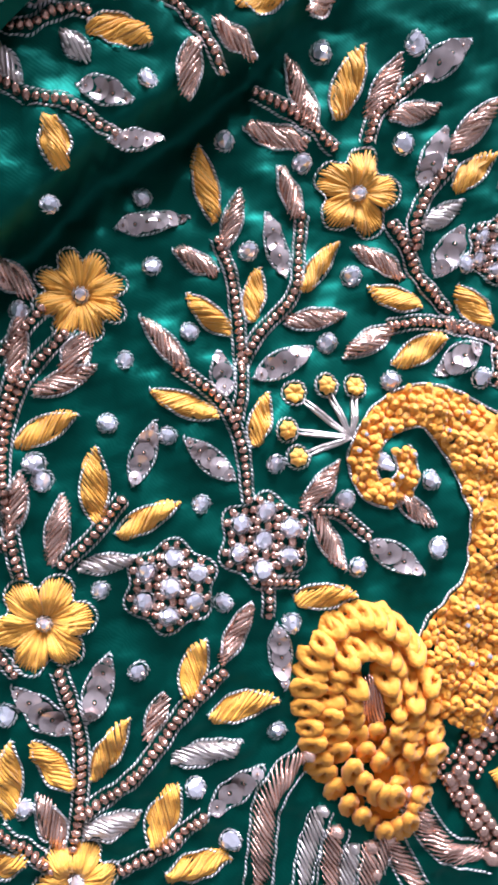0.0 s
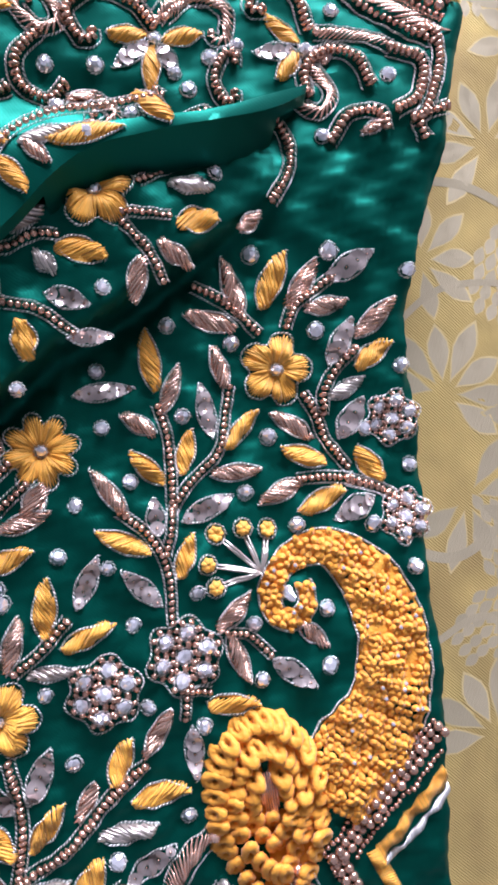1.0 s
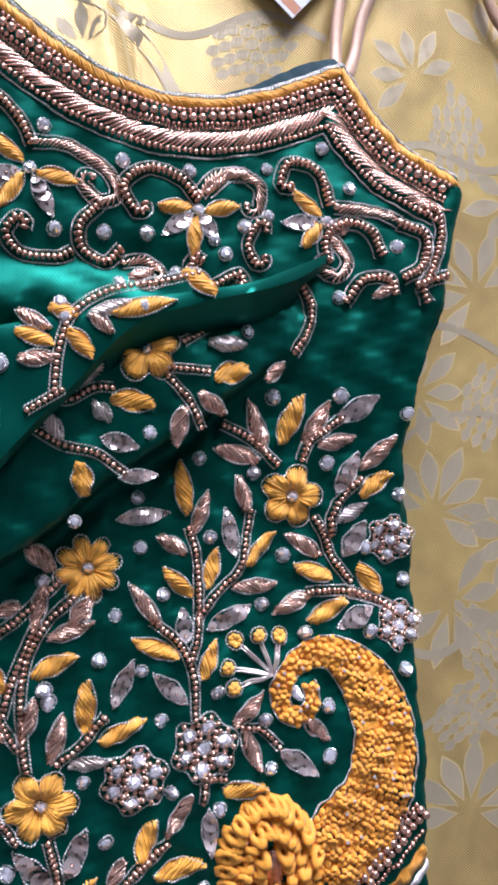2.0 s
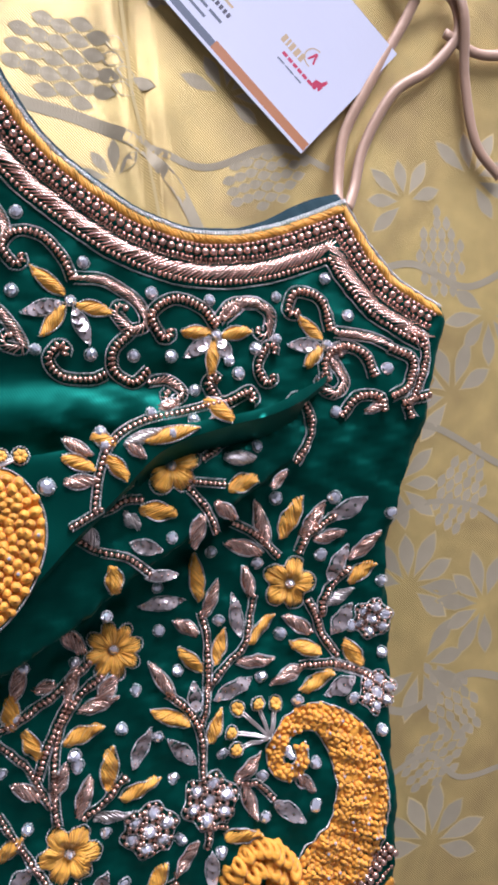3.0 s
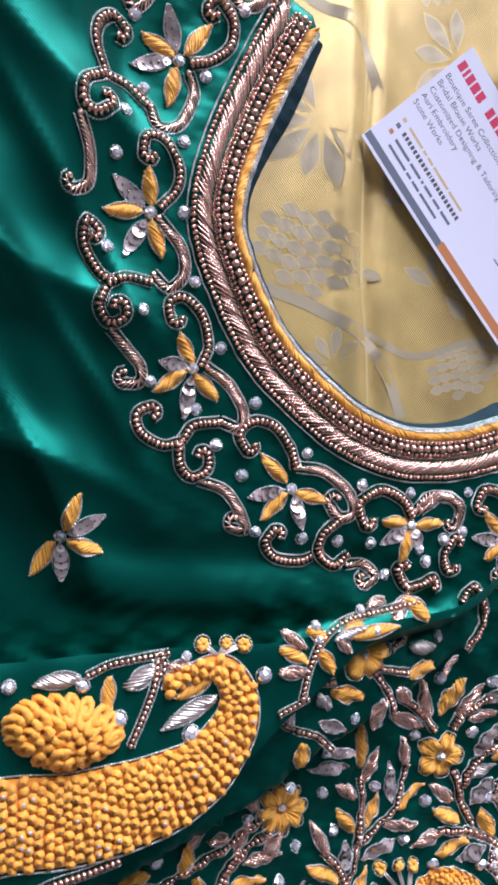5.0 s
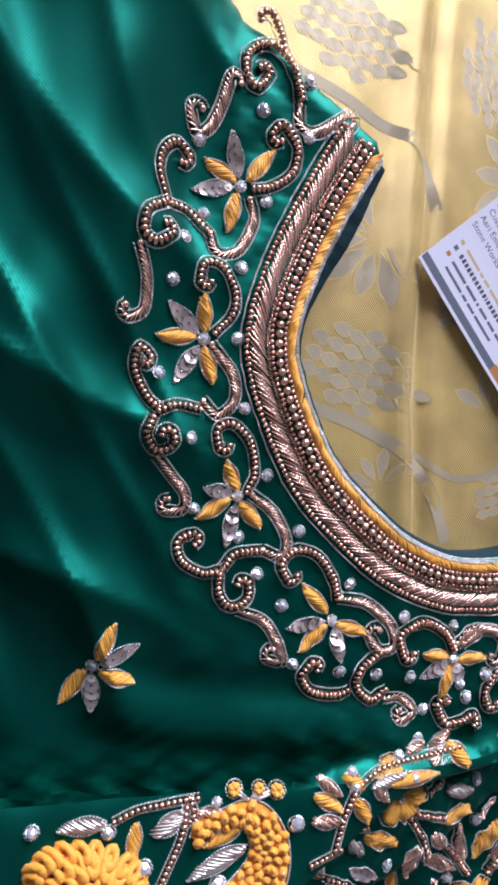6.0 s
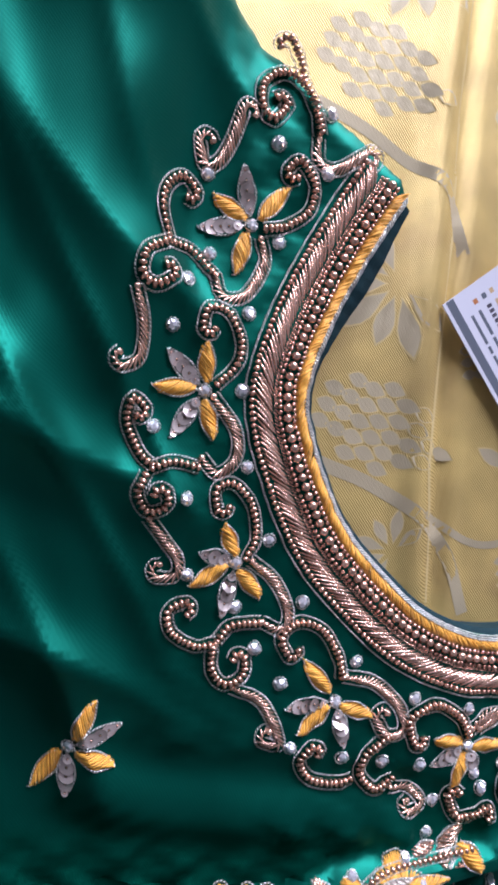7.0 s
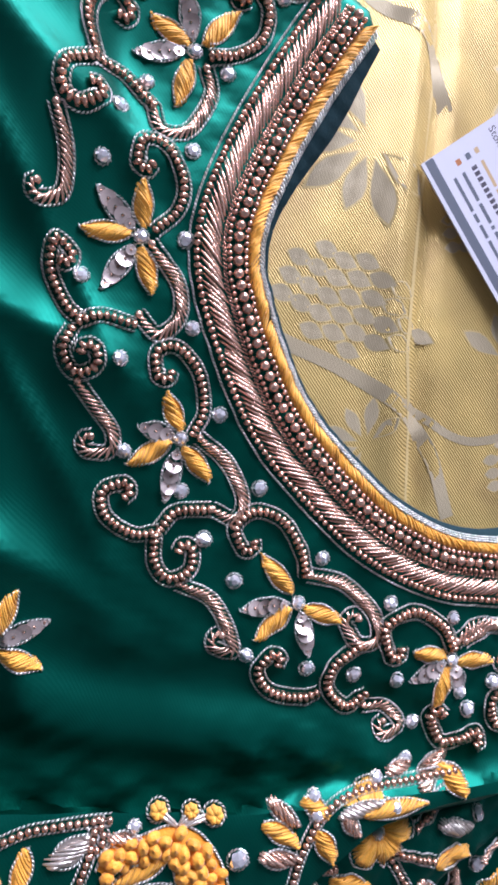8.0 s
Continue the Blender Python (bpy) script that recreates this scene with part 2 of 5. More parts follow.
def cloth(x, y):
    """Height in mm of the body and the sleeve, with the upper layer of the sleeve above the lower one."""
    x, y = np.asarray(x, float), np.asarray(y, float)
    over = y - np.interp(x, STEP[:, 0], STEP[:, 1])
    k = smooth(-0.8, 2.4, over)
    dip = 2.5 * smooth(-12, -2, over) * smooth(2, -2, over) * smooth(34, -12, x)
    return low_layer(x, y) * (1 - k) + high_layer(x, y) * k - dip


def fold(x, y):
    """Height in mm of the fold that stands across the sleeve."""
    x, y = np.asarray(x, float), np.asarray(y, float)
    d = np.interp(x, RIDGE[:, 0], RIDGE[:, 1]) - y
    top = np.interp(x, [-190, -30, 8, 24, 36], [34.5, 34.5, 31, 25, 19])
    tilt = np.interp(x, [-70, -25], [0.13, -0.05])
    return top + tilt * (np.maximum(d, 0) - 20 * smooth(-25, -70, x)) - 0.016 * np.maximum(7 - d, 0) ** 2 + 0.35 * np.sin(0.3 * x) * np.sin(0.25 * y)

# ---- room ----
def box(bm, x0, y0, z0, x1, y1, z1):
    v = [bm.verts.new(c) for c in ((x0, y0, z0), (x1, y0, z0), (x1, y1, z0), (x0, y1, z0), (x0, y0, z1), (x1, y0, z1), (x1, y1, z1), (x0, y1, z1))]
    for f in ((0, 3, 2, 1), (4, 5, 6, 7), (0, 1, 5, 4), (1, 2, 6, 5), (2, 3, 7, 6), (3, 0, 4, 7)):
        bm.faces.new([v[i] for i in f])


def solid(name, boxes, material, label, category):
    bm = bmesh.new()
    for b in boxes:
        box(bm, *b)
    me = bpy.data.meshes.new(name)
    bm.to_mesh(me)
    bm.free()
    me.materials.append(material)
    return tagged(new(name, me), label, category, kind="structure")


# Unseen room, added to close the place; its grey sets the bounced light.
solid("floor", [(-1.6, -1.6, -0.1, 1.6, 1.6, -0.008)], floor_m, "pale plain floor under the brocade cloth", "floor")
solid("ceiling", [(-1.6, -1.6, 2.4, 1.6, 1.6, 2.5)], plaster, "unseen plain grey ceiling added over the room", "ceiling")
solid("wall_south", [(-1.6, -1.7, -0.1, 1.6, -1.6, 2.5)], plaster, "unseen plain grey plastered wall added behind the camera", "wall")
solid("wall_east", [(1.6, -1.7, -0.1, 1.7, 1.7, 2.5)], plaster, "unseen plain grey plastered side wall, added", "wall")
solid("wall_west", [(-1.7, -1.7, -0.1, -1.6, 1.7, 2.5)], plaster, "unseen plain grey plastered side wall, added", "wall")
solid("wall_north", [(-1.6, 1.6, -0.1, -0.25, 1.7, 2.5), (0.95, 1.6, -0.1, 1.6, 1.7, 2.5), (-0.25, 1.6, -0.1, 0.95, 1.7, 0.15), (-0.25, 1.6, 1.4, 0.95, 1.7, 2.5)],
      plaster, "unseen plain grey wall with an assumed window opening", "wall")


# ---- brocade cloth ----
CREASE = np.array([(178, -14), (215, -20), (255, -25), (292, -29), (327, -33), (362, -36)], float)


def spread(x, y):
    """Height in mm of the brocade cloth."""
    x, y = np.asarray(x, float), np.asarray(y, float)
    d = x - np.interp(y, CREASE[:, 0], CREASE[:, 1])
    z = -1.6 + 0.5 * np.sin(0.05 * x + 0.02 * y) * np.sin(0.04 * y + 1) + 0.25 * np.sin(0.13 * x - 0.07 * y)
    z = z + 3.2 * np.exp(-((d + 6) / 5.0) ** 2) - 1.6 * np.exp(-((d - 1.2) / 2.8) ** 2) + 0.8 * np.exp(-((d - 6) / 3.5) ** 2)
    d2 = x - 0.09 * (y - 250) - 24
    z = z + 0.9 * np.exp(-(d2 / 9) ** 2) * smooth(150, 260, y)
    return z


def grid_sheet(x0, x1, y0, y1, step):
    xs, ys = np.arange(x0, x1 + 0.1, step), np.arange(y0, y1 + 0.1, step)
    gx, gy = np.meshgrid(xs, ys)
    n = len(xs)
    faces = [(j * n + i, j * n + i + 1, (j + 1) * n + i + 1, (j + 1) * n + i) for j in range(len(ys) - 1) for i in range(n - 1)]
    return gx.ravel(), gy.ravel(), faces


gx, gy, gf = grid_sheet(-420, 420, -360, 520, 2)
brocade = new("brocade_cloth", mesh_of("brocade_cloth", np.stack([gx, gy, spread(gx, gy)], 1), gf, [brocade_m]))
tagged(brocade, "gold and silver woven brocade cloth, lightly creased", "cloth")


def petal_patch(px, x, y, angle, long, wide, mat, z=0.06, point=0.8):
    """A pointed woven petal with a narrow rim."""
    n = 16
    rim, inner = [], []
    for i in range(n):
        a = 2 * math.pi * i / n
        u = 0.5 + 0.5 * math.cos(a)
        w = math.sin(math.pi * min(1.0, u) ** point) * (1 if math.sin(a) >= 0 else -1)
        for ring, k in ((rim, 1.0), (inner, 0.88)):
            dx, dy = long * (0.5 + (u - 0.5) * k), wide / 2 * w * k
            ring.append((x + dx * math.cos(angle) - dy * math.sin(angle), y + dx * math.sin(angle) + dy * math.cos(angle), z))
    v = np.array(rim + inner)
    px.add(v, [(i, (i + 1) % n, n + (i + 1) % n, n + i) for i in range(n)], 1)
    px.add(v[n:] + (0, 0, 0.01), [tuple(range(n))], mat)


def lotus(x, y, size, angle, petals=7, arc=200):
    """A fan of long woven petals."""
    for k in range(petals):
        a = radians(angle + arc * (k / (petals - 1) - 0.5))
        px = Pieces()
        far = size * (0.95 if k % 2 else 0.8)
        petal_patch(px, x + size * 0.16 * math.cos(a), y + size * 0.16 * math.sin(a), a, far, size * 0.34, 0, point=1.25)
        px.lay("woven_petal", brocade, spread, [weave_m, edge_m])


def cone(x, y, size, angle):
    """A pine cone figure: a drop of close woven scales."""
    c, s = math.cos(radians(angle)), math.sin(radians(angle))
    step = size * 0.135
    for r in range(8):
        u = (r - 3.5) * step
        half = size * 0.33 * math.sin(math.pi * (0.13 + 0.8 * r / 7) ** 0.8)
        k = max(1, int(round(2 * half / (size * 0.125))))
        for i in range(k):
            w = (i - (k - 1) / 2 + (0.25 if r % 2 else -0.25)) * size * 0.125 + rng.uniform(-0.15, 0.15)
            px = Pieces()
            petal_patch(px, x + c * (u - step * 0.5) - s * w, y + s * (u - step * 0.5) + c * w, radians(angle), step * 1.45, size * 0.118, 0, point=0.9)
            px.lay("woven_scale", brocade, spread, [weave_m, edge_m])


def band(points, wide, mat=weave_m):
    pts, d = curve_through(points, 2.0)
    l, r = side(pts, d, wide / 2), side(pts, d, -wide / 2)
    n = len(pts)
    v = np.concatenate([np.c_[l, np.full(n, 0.08)], np.c_[r, np.full(n, 0.08)]])
    px = Pieces()
    px.add(v, [(i, i + 1, n + i + 1, n + i) for i in range(n - 1)])
    px.lay("woven_band", brocade, spread, [mat])


for spot in ((-43, 271, 21, 225, 7), (-55, 367, 20, 255, 7), (72, 50, 21, 60, 7), (76, 20, 20, -50, 6), (78, -48, 22, 80, 7), (92, 120, 20, 130, 6),
             (5, 300, 18, 200, 6), (102, 200, 18, 40, 6), (-30, 192, 12, 150, 6), (8, 222, 15, 60, 6), (68, 88, 18, 20, 6), (104, 40, 20, 170, 7), (74, 190, 16, 120, 6), (108, 150, 18, 250, 6)):
    lotus(*spot)
for spot in ((-40, 228, 42, -16), (-59, 331, 40, -14), (22, 196, 30, 20), (88, 5, 32, 120), (95, 85, 32, 60), (-12, 332, 32, 110), (-4, 258, 30, 20), (82, -15, 30, 30), (88, 172, 30, 90)):
    cone(*spot)
band([(-66, 219), (-59, 215), (-41, 211), (-23, 203.6), (-11, 193), (-2, 176)], 4.2)
band([(-78, 316), (-62, 312), (-48.6, 307), (-33.5, 302), (-24, 284)], 3.8)
band([(-22, 205), (0, 198), (25, 206), (45, 200)], 2.4)
band([(60, 110), (85, 108), (115, 92), (140, 90)], 2.6)
band([(58, 70), (75, 80), (100, 78), (125, 60)], 2.0)
band([(56, 8), (72, 4), (95, 14), (120, 8)], 3.0)
band([(60, -20), (78, -14), (92, -25), (120, -22)], 2.2)
band([(50, 160), (75, 168), (100, 160), (130, 175)], 2.6)
band([(-10, 262), (8, 240), (20, 225), (40, 222)], 2.2, gold_m)
# These two follow the crease: its orange glow, put in as coloured strips.
band([(-23.5, 219), (-26.3, 255), (-29, 292), (-33.5, 327), (-36.5, 366)], 1.4, edge_m)
band([(-15.5, 178), (-19, 200), (-23.5, 219)], 1.4, edge_m)


# ---- blouse ----
blouse = tagged(new("embroidered_blouse"), "dark green satin blouse with gold and copper embroidery on brocade", "blouse")

NECK = [(-51.2, 289.6), (-57.8, 275.3), (-65.3, 256.1), (-70.0, 239.4), (-70.0, 229.7), (-66.3, 220.6), (-59.1, 208.4), (-50.9, 197.8), (-38.5, 187.7),
        (-25, 179), (-10, 174.2), (2, 173.8), (14, 175.6), (29, 180.4), (44, 186.2)]
SHOULDER = [(45, 185.5), (49.5, 175.8), (55, 166.5), (61.5, 158.5), (74, 150)]
RIGHT = [(75, 144), (68.5, 122.4), (66, 108.7), (59.5, 92.2), (56, 76.9), (54, 64.4), (56, 41.8), (55.5, 16.1), (54.5, 2.3), (56, -15.4), (55, -37.8), (54, -55), (53, -79), (52, -150)]
BACK = [(-114, 329), (-103, 322), (-99, 318), (-94, 316.6), (-82.6, 309), (-70.3, 303.5), (-54.2, 295.3)]
neck_line = curve_through(NECK, 1.5)[0]
OUTLINE = np.concatenate([neck_line, curve_through(SHOULDER, 1.5)[0], curve_through(RIGHT, 2.5)[0], [(-60, -152), (-205, -150), (-215, 100), (-210, 372), (-150, 372), (-130, 345)], curve_through(BACK, 2)[0]])


def inside(poly, x, y):
    hit = np.zeros(len(x), bool)
    for (x0, y0), (x1, y1) in zip(poly, np.roll(poly, -1, 0)):
        cross = (y0 > y) != (y1 > y)
        hit ^= cross & (x < (x1 - x0) * (y - y0) / (y1 - y0 + 1e-12) + x0)
    return hit


def nearest(poly, pts):
    a, b = poly, np.roll(poly, -1, 0)
    e = b - a
    best, far = pts.copy(), np.full(len(pts), 1e9)
    for p, d in zip(a, e):
        u = np.clip(((pts - p) @ d) / (d @ d + 1e-12), 0, 1)
        q = p + u[:, None] * d
        m = np.linalg.norm(pts - q, axis=1)
        best[m < far], far = q[m < far], np.minimum(m, far)
    return best


def sheet(name, poly, height, keep, step, material, rim, drop, parent, label, tuck=0.0, curl=1.6):
    """A piece of cloth cut to an outline, its edges turned down."""
    lo, hi = poly.min(0) - step, poly.max(0) + step
    x, y, faces = grid_sheet(lo[0], hi[0], lo[1], hi[1], step)
    ins = inside(poly, x, y)
    faces = [f for f in faces if ins[list(f)].any() and keep(x[f[0]], y[f[0]])]
    used = sorted({i for f in faces for i in f})
    at = {i: k for k, i in enumerate(used)}
    xy = np.stack([x[used], y[used]], 1)
    out = ~ins[used]
    xy[out] = nearest(poly, xy[out])
    faces = [tuple(at[i] for i in f) for f in faces]
    z = height(xy[:, 0], xy[:, 1])
    close = np.linalg.norm(xy - nearest(poly, xy), axis=1)
    z = z - curl * (1 - np.clip(close / 3.0, 0, 1)) ** 2
    edges = {}
    for f in faces:
        for a, b in zip(f, f[1:] + f[:1]):
            edges[(a, b)] = 1
    border = [(a, b) for a, b in edges if (b, a) not in edges]
    v = np.c_[xy, z].tolist()
    index = [0] * len(faces)
    low, top = {}, {}
    for a, b in border:
        for i in (a, b):
            if i not in low:
                top[i] = len(v)
                v.append(tuple(v[i]))
                low[i] = len(v)
                end = drop(v[i][0], v[i][1], v[i][2])
                v.append((v[i][0], v[i][1] - tuck * (v[i][2] - end), end))
        faces.append((top[b], top[a], low[a], low[b]))
        index.append(1)
    ob = new(name, mesh_of(name, v, faces, [material, rim], index))
    ob.parent = parent
    return tagged(ob, label)


def seam(x):
    return np.interp(x, RIDGE[:, 0], RIDGE[:, 1]) - 9 * smooth(30, 5, x)


def to_cloth(x, y, z):
    return float(spread(x, y)) - 0.5


body = sheet("bodice", OUTLINE, cloth, lambda x, y: y >= seam(x), 1.9, satin, lining, to_cloth, blouse, "plain dark green satin bodice with soft wrinkles")
sleeve = sheet("sleeve", OUTLINE, cloth, lambda x, y: y < seam(x), 1.9, satin, satin, to_cloth, blouse, "green satin sleeve covered in vine embroidery")
LOWER = [(-190, 38), (-132, 41), (-112, 44.5), (-99, 48), (-78, 56.5), (-64, 69), (-50, 83), (-38, 94), (-24, 106.5), (-7, 112), (10, 115.5), (22, 119.5), (32, 125)]
flap_outline = np.concatenate([curve_through(np.r_[RIDGE[:-1], [(33, 127.5)]], 2.5)[0], curve_through(LOWER, 2.5)[0][::-1]])
flap = sheet("sleeve_fold", flap_outline, fold, lambda x, y: True, 1.6, satin, satin, lambda x, y, z: min(z, max(float(cloth(x, y)) + 0.4, z - 20)) if y > float(seam(x)) - 2 else z - 2.5, blouse,
             "raised fold of the embroidered green sleeve", 0.75, 0.2)

# lining that shows inside the neck
pts, d = curve_through(NECK, 1.5)
px = Pieces()
n = len(pts)
deep = 1.4 + 2.6 * np.exp(-((pts[:, 0] - 32) / 13) ** 2) + 3.4 * np.exp(-((pts[:, 1] - 268) / 19) ** 2)
a, b = side(pts, d, 1.5), side(pts, d, -1.0)
b = pts[:, :2] + (side(pts, d, -1.0) - pts[:, :2]) * deep[:, None]
px.add(np.concatenate([np.c_[a, np.full(n, -1.6)], np.c_[b, np.full(n, -3.2)], np.c_[b, np.full(n, -4.4)]]),
       [(i, i + 1, n + i + 1, n + i) for i in range(n - 1)] + [(n + i, n + i + 1, 2 * n + i + 1, 2 * n + i) for i in range(n - 1)])
px.lay("neck_lining", body, cloth, [lining], "dark teal lining along the neck edge")


# ---- embroidery ----
pearl_mesh = mesh_of("pearl", ROUND[0] * 1.32, ROUND[1], [pearl_m])


def leaf(kind, parent, height, x0, y0, x1, y1, wide):
    """A leaf from stem to tip, filled with thread, metal coils or sequins and edged with metal thread."""
    a, b = np.array([x0, y0]), np.array([x1, y1])
    long = np.linalg.norm(b - a)
    d = (b - a) / long
    n = np.array([-d[1], d[0]])
    px = Pieces()
    half = wide * (0.46 if kind == "y" else 0.42)

    def width(u):
        return half * math.sin(math.pi * min(max(u, 0), 1) ** 0.85) ** 0.95

    rim = []
    for k in range(13):
        rim.append(a + d * long * k / 12 + n * width(k / 12))
    for k in range(11, 0, -1):
        rim.append(a + d * long * k / 12 - n * width(k / 12))
    if kind == "s":
        count = max(3, int(long / (wide * 0.42)))
        for k in range(count):
            u = (k + 0.6) / (count + 0.2)
            r = max(0.9, min(half * 0.86, width(u) * 1.1))
            c = a + d * long * u
            v, f = [], []
            for i in range(12):
                w = 2 * math.pi * i / 12
                v += [(r * math.cos(w), r * math.sin(w), 0.0), (r * 0.55 * math.cos(w), r * 0.55 * math.sin(w), -0.14), (r * 0.2 * math.cos(w), r * 0.2 * math.sin(w), -0.12)]
                j = (i + 1) % 12
                f += [(3 * i, 3 * j, 3 * j + 1, 3 * i + 1), (3 * i + 1, 3 * j + 1, 3 * j + 2, 3 * i + 2)]
            px.add(turned(np.array(v), math.atan2(d[1], d[0]), -0.26 + rng.uniform(-0.3, 0.26)) + (c[0], c[1], 0.75), f, 0)
            blob(px, SMALL, c[0], c[1], 0.72, 0.3, 0.3, 0.25, 0, 2)
    else:
        fat = 0.29 if kind == "y" else 0.46
        count = max(5, int(long / (fat * (1.9 if kind == "y" else 2.6))))
        lean = 2.4 if kind == "y" else 3.0
        for k in range(count):
            u = (k + 0.5) / count
            w = width(u) * 0.92
            s = 1 if kind == "y" else -1
            c = a + d * long * u
            p, q = c - n * w * s - d * w * lean * 0.5, c + n * w * s + d * w * lean * 0.5
            j = rng.uniform(-0.2, 0.2)
            k2 = rng.uniform(-0.3, 0.3) if kind == "y" else 0.0
            strand(px, p + d * j, q + d * (j + k2), fat * rng.uniform(0.8, 1.2), 0.25 + rng.uniform(-0.08, 0.12), 0.5 + 0.3 * w / half + rng.uniform(-0.1, 0.2), 0)
    if kind != "s":
        mid = a + d * long * 0.5
        px.add([(*(mid + (p - mid) * 0.9), 0.2) for p in rim] + [(*mid, 0.45)], [(i, (i + 1) % len(rim), len(rim)) for i in range(len(rim))], 0)
    stitches(px, rim + [rim[0]], 0.27, 1, 0.3, 0.9)
    mats = {"y": [thread, silver, copper], "c": [coil, silver, copper], "w": [silver_coil, silver, copper], "s": [sequin_m, silver, copper]}[kind]
    label = {"y": "yellow satin-stitched leaf edged with silver", "c": "copper coil leaf edged with silver", "w": "pale silver coil leaf", "s": "leaf of overlapping taupe sequins"}[kind]
    return px.lay("leaf" if kind != "s" else "sequin_leaf", parent, height, mats, label)


def stone(parent, height, x, y, r, stretch=1.0):
    """A cut crystal in a thin claw setting."""
    px = Pieces()
    n, turn = 6, rng.uniform(0, 1)
    r *= 0.74
    v = []
    for k, (rad, z) in enumerate(((1.0, 0.2), (0.97, 0.8), (0.42, 1.6))):
        v += [(r * rad * stretch * math.cos(2 * math.pi * (i + k / 2) / n), r * rad * math.sin(2 * math.pi * (i + k / 2) / n), z * (0.6 + 0.25 * r)) for i in range(n)]
    f = []
    for i in range(n):
        j = (i + 1) % n
        f += [(i, j, n + i), (j, n + j, n + i), (n + i, n + j, 2 * n + i), (n + j, 2 * n + j, 2 * n + i)]
    f.append(tuple(range(2 * n, 3 * n)))
    px.add(turned(np.array(v), turn + (1.4 if stretch > 1 else 0), rng.uniform(-0.4, 0.4)) + (x, y, 0.1), f, 0)
    for i in range(4):
        w = turn + math.pi / 4 + i * math.pi / 2
        blob(px, FINE, x + r * 1.08 * math.cos(w), y + r * 1.08 * math.sin(w), 0.45, 0.5, 0.3, 0.5, w + 1.57, 1)
    stitches(px, [(x + r * 1.12 * math.cos(w), y + r * 1.12 * math.sin(w)) for w in np.linspace(0, 6.28, 9)], 0.2, 1, 0.2, 0.9)
    return px.lay("crystal", parent, height, [crystal, silver], flat=True)


def stem(kind, parent, height, wide, points):
    """A couched line: beads, pearls, coils or cord along a path, mostly edged with metal thread."""
    px = Pieces()
    if kind in ("vine", "scroll", "pearls", "beadrow"):
        gap = {"vine": 1.6, "scroll": 1.5, "pearls": 2.4, "beadrow": 1.5}[kind]
        wide *= 1.15 if kind == "scroll" else 1.0
        half = {"vine": 0.37, "scroll": 0.38, "pearls": 0.22, "beadrow": 0.4}[kind] * wide
        pts, d = curve_through(points, gap)
        rows = (-0.23 * wide, 0.23 * wide) if kind == "pearls" else (0.0,)
        for off in rows:
            for (x, y), (dx, dy) in zip(side(pts, d, off), d):
                if kind == "pearls":
                    ob = new("pearl", pearl_mesh)
                    ob.parent, ob.location = parent, (x * 0.001, y * 0.001, (float(height(x, y)) + 0.9) * 0.001)
                    continue
                blob(px, SMALL, x, y, half * 0.75, gap * 0.53, half * rng.uniform(0.92, 1.05), half * 0.9, math.atan2(dy, dx) + (0.28 if kind == "vine" else 0.08), 0)
        if kind in ("vine", "scroll"):
            for s in (-1, 1):
                stitches(px, side(pts, d, s * wide * 0.5), 0.24, 1, 0.25)
        mats = [pearl_m if kind == "pearls" else copper, silver]
        name = {"vine": "bead_stem", "scroll": "bead_scroll", "pearls": "pearl_row", "beadrow": "bead_string"}[kind]
        label = "string of copper beads edged with silver thread" if kind != "pearls" else "double row of bronze pearls"
    elif kind in ("coil", "feather", "feather_silver"):
        wide *= 1.15
        pts, d = curve_through(points, 1.2)
        for i, ((x, y), (dx, dy)) in enumerate(zip(pts[:, :2], d)):
            u = i / max(1, len(pts) - 1)
            h = wide * 0.42 * (0.3 + 0.7 * min(1.0, 5 * min(u, 1 - u) + 0.1))
            nx, ny = -dy, dx
            p = (x - nx * h - dx * h * 1.25, y - ny * h - dy * h * 1.25)
            q = (x + nx * h + dx * h * 1.25, y + ny * h + dy * h * 1.25)
            strand(px, p, q, 0.4 * rng.uniform(0.85, 1.1), 0.3, 0.75, 0)
        for s in (-1, 1):
            stitches(px, side(pts, d, s * wide * 0.5), 0.24, 1, 0.25)
        for e in (0, -1):
            blob(px, SMALL, pts[e][0], pts[e][1], 0.6, wide * 0.3, wide * 0.3, wide * 0.28, 0, 0)
        mats = [silver_coil if kind == "feather_silver" else coil, silver]
        name, label = ("coil_scroll", "curl of copper coil edged with silver thread") if kind == "coil" else ("feather_strand", "long strand of metal coil stitching")
    else:
        pts, d = curve_through(points, 0.55)
        for (x, y), (dx, dy) in zip(pts[:, :2], d):
            h = wide * 0.5
            strand(px, (x + dy * h - dx * 0.8, y - dx * h - dy * 0.8), (x - dy * h + dx * 0.8, y + dx * h + dy * 0.8), 0.34, 0.2, 0.4, 0, 4, 3)
        mats = [thread if kind == "yellow_cord" else silver, silver]
        name, label = ("thread_band", "band of yellow satin stitch") if kind == "yellow_cord" else ("metal_cord", "twisted silver cord")
    return px.lay(name, parent, height, mats, label, kind="stuff" if kind == "beadrow" else "")


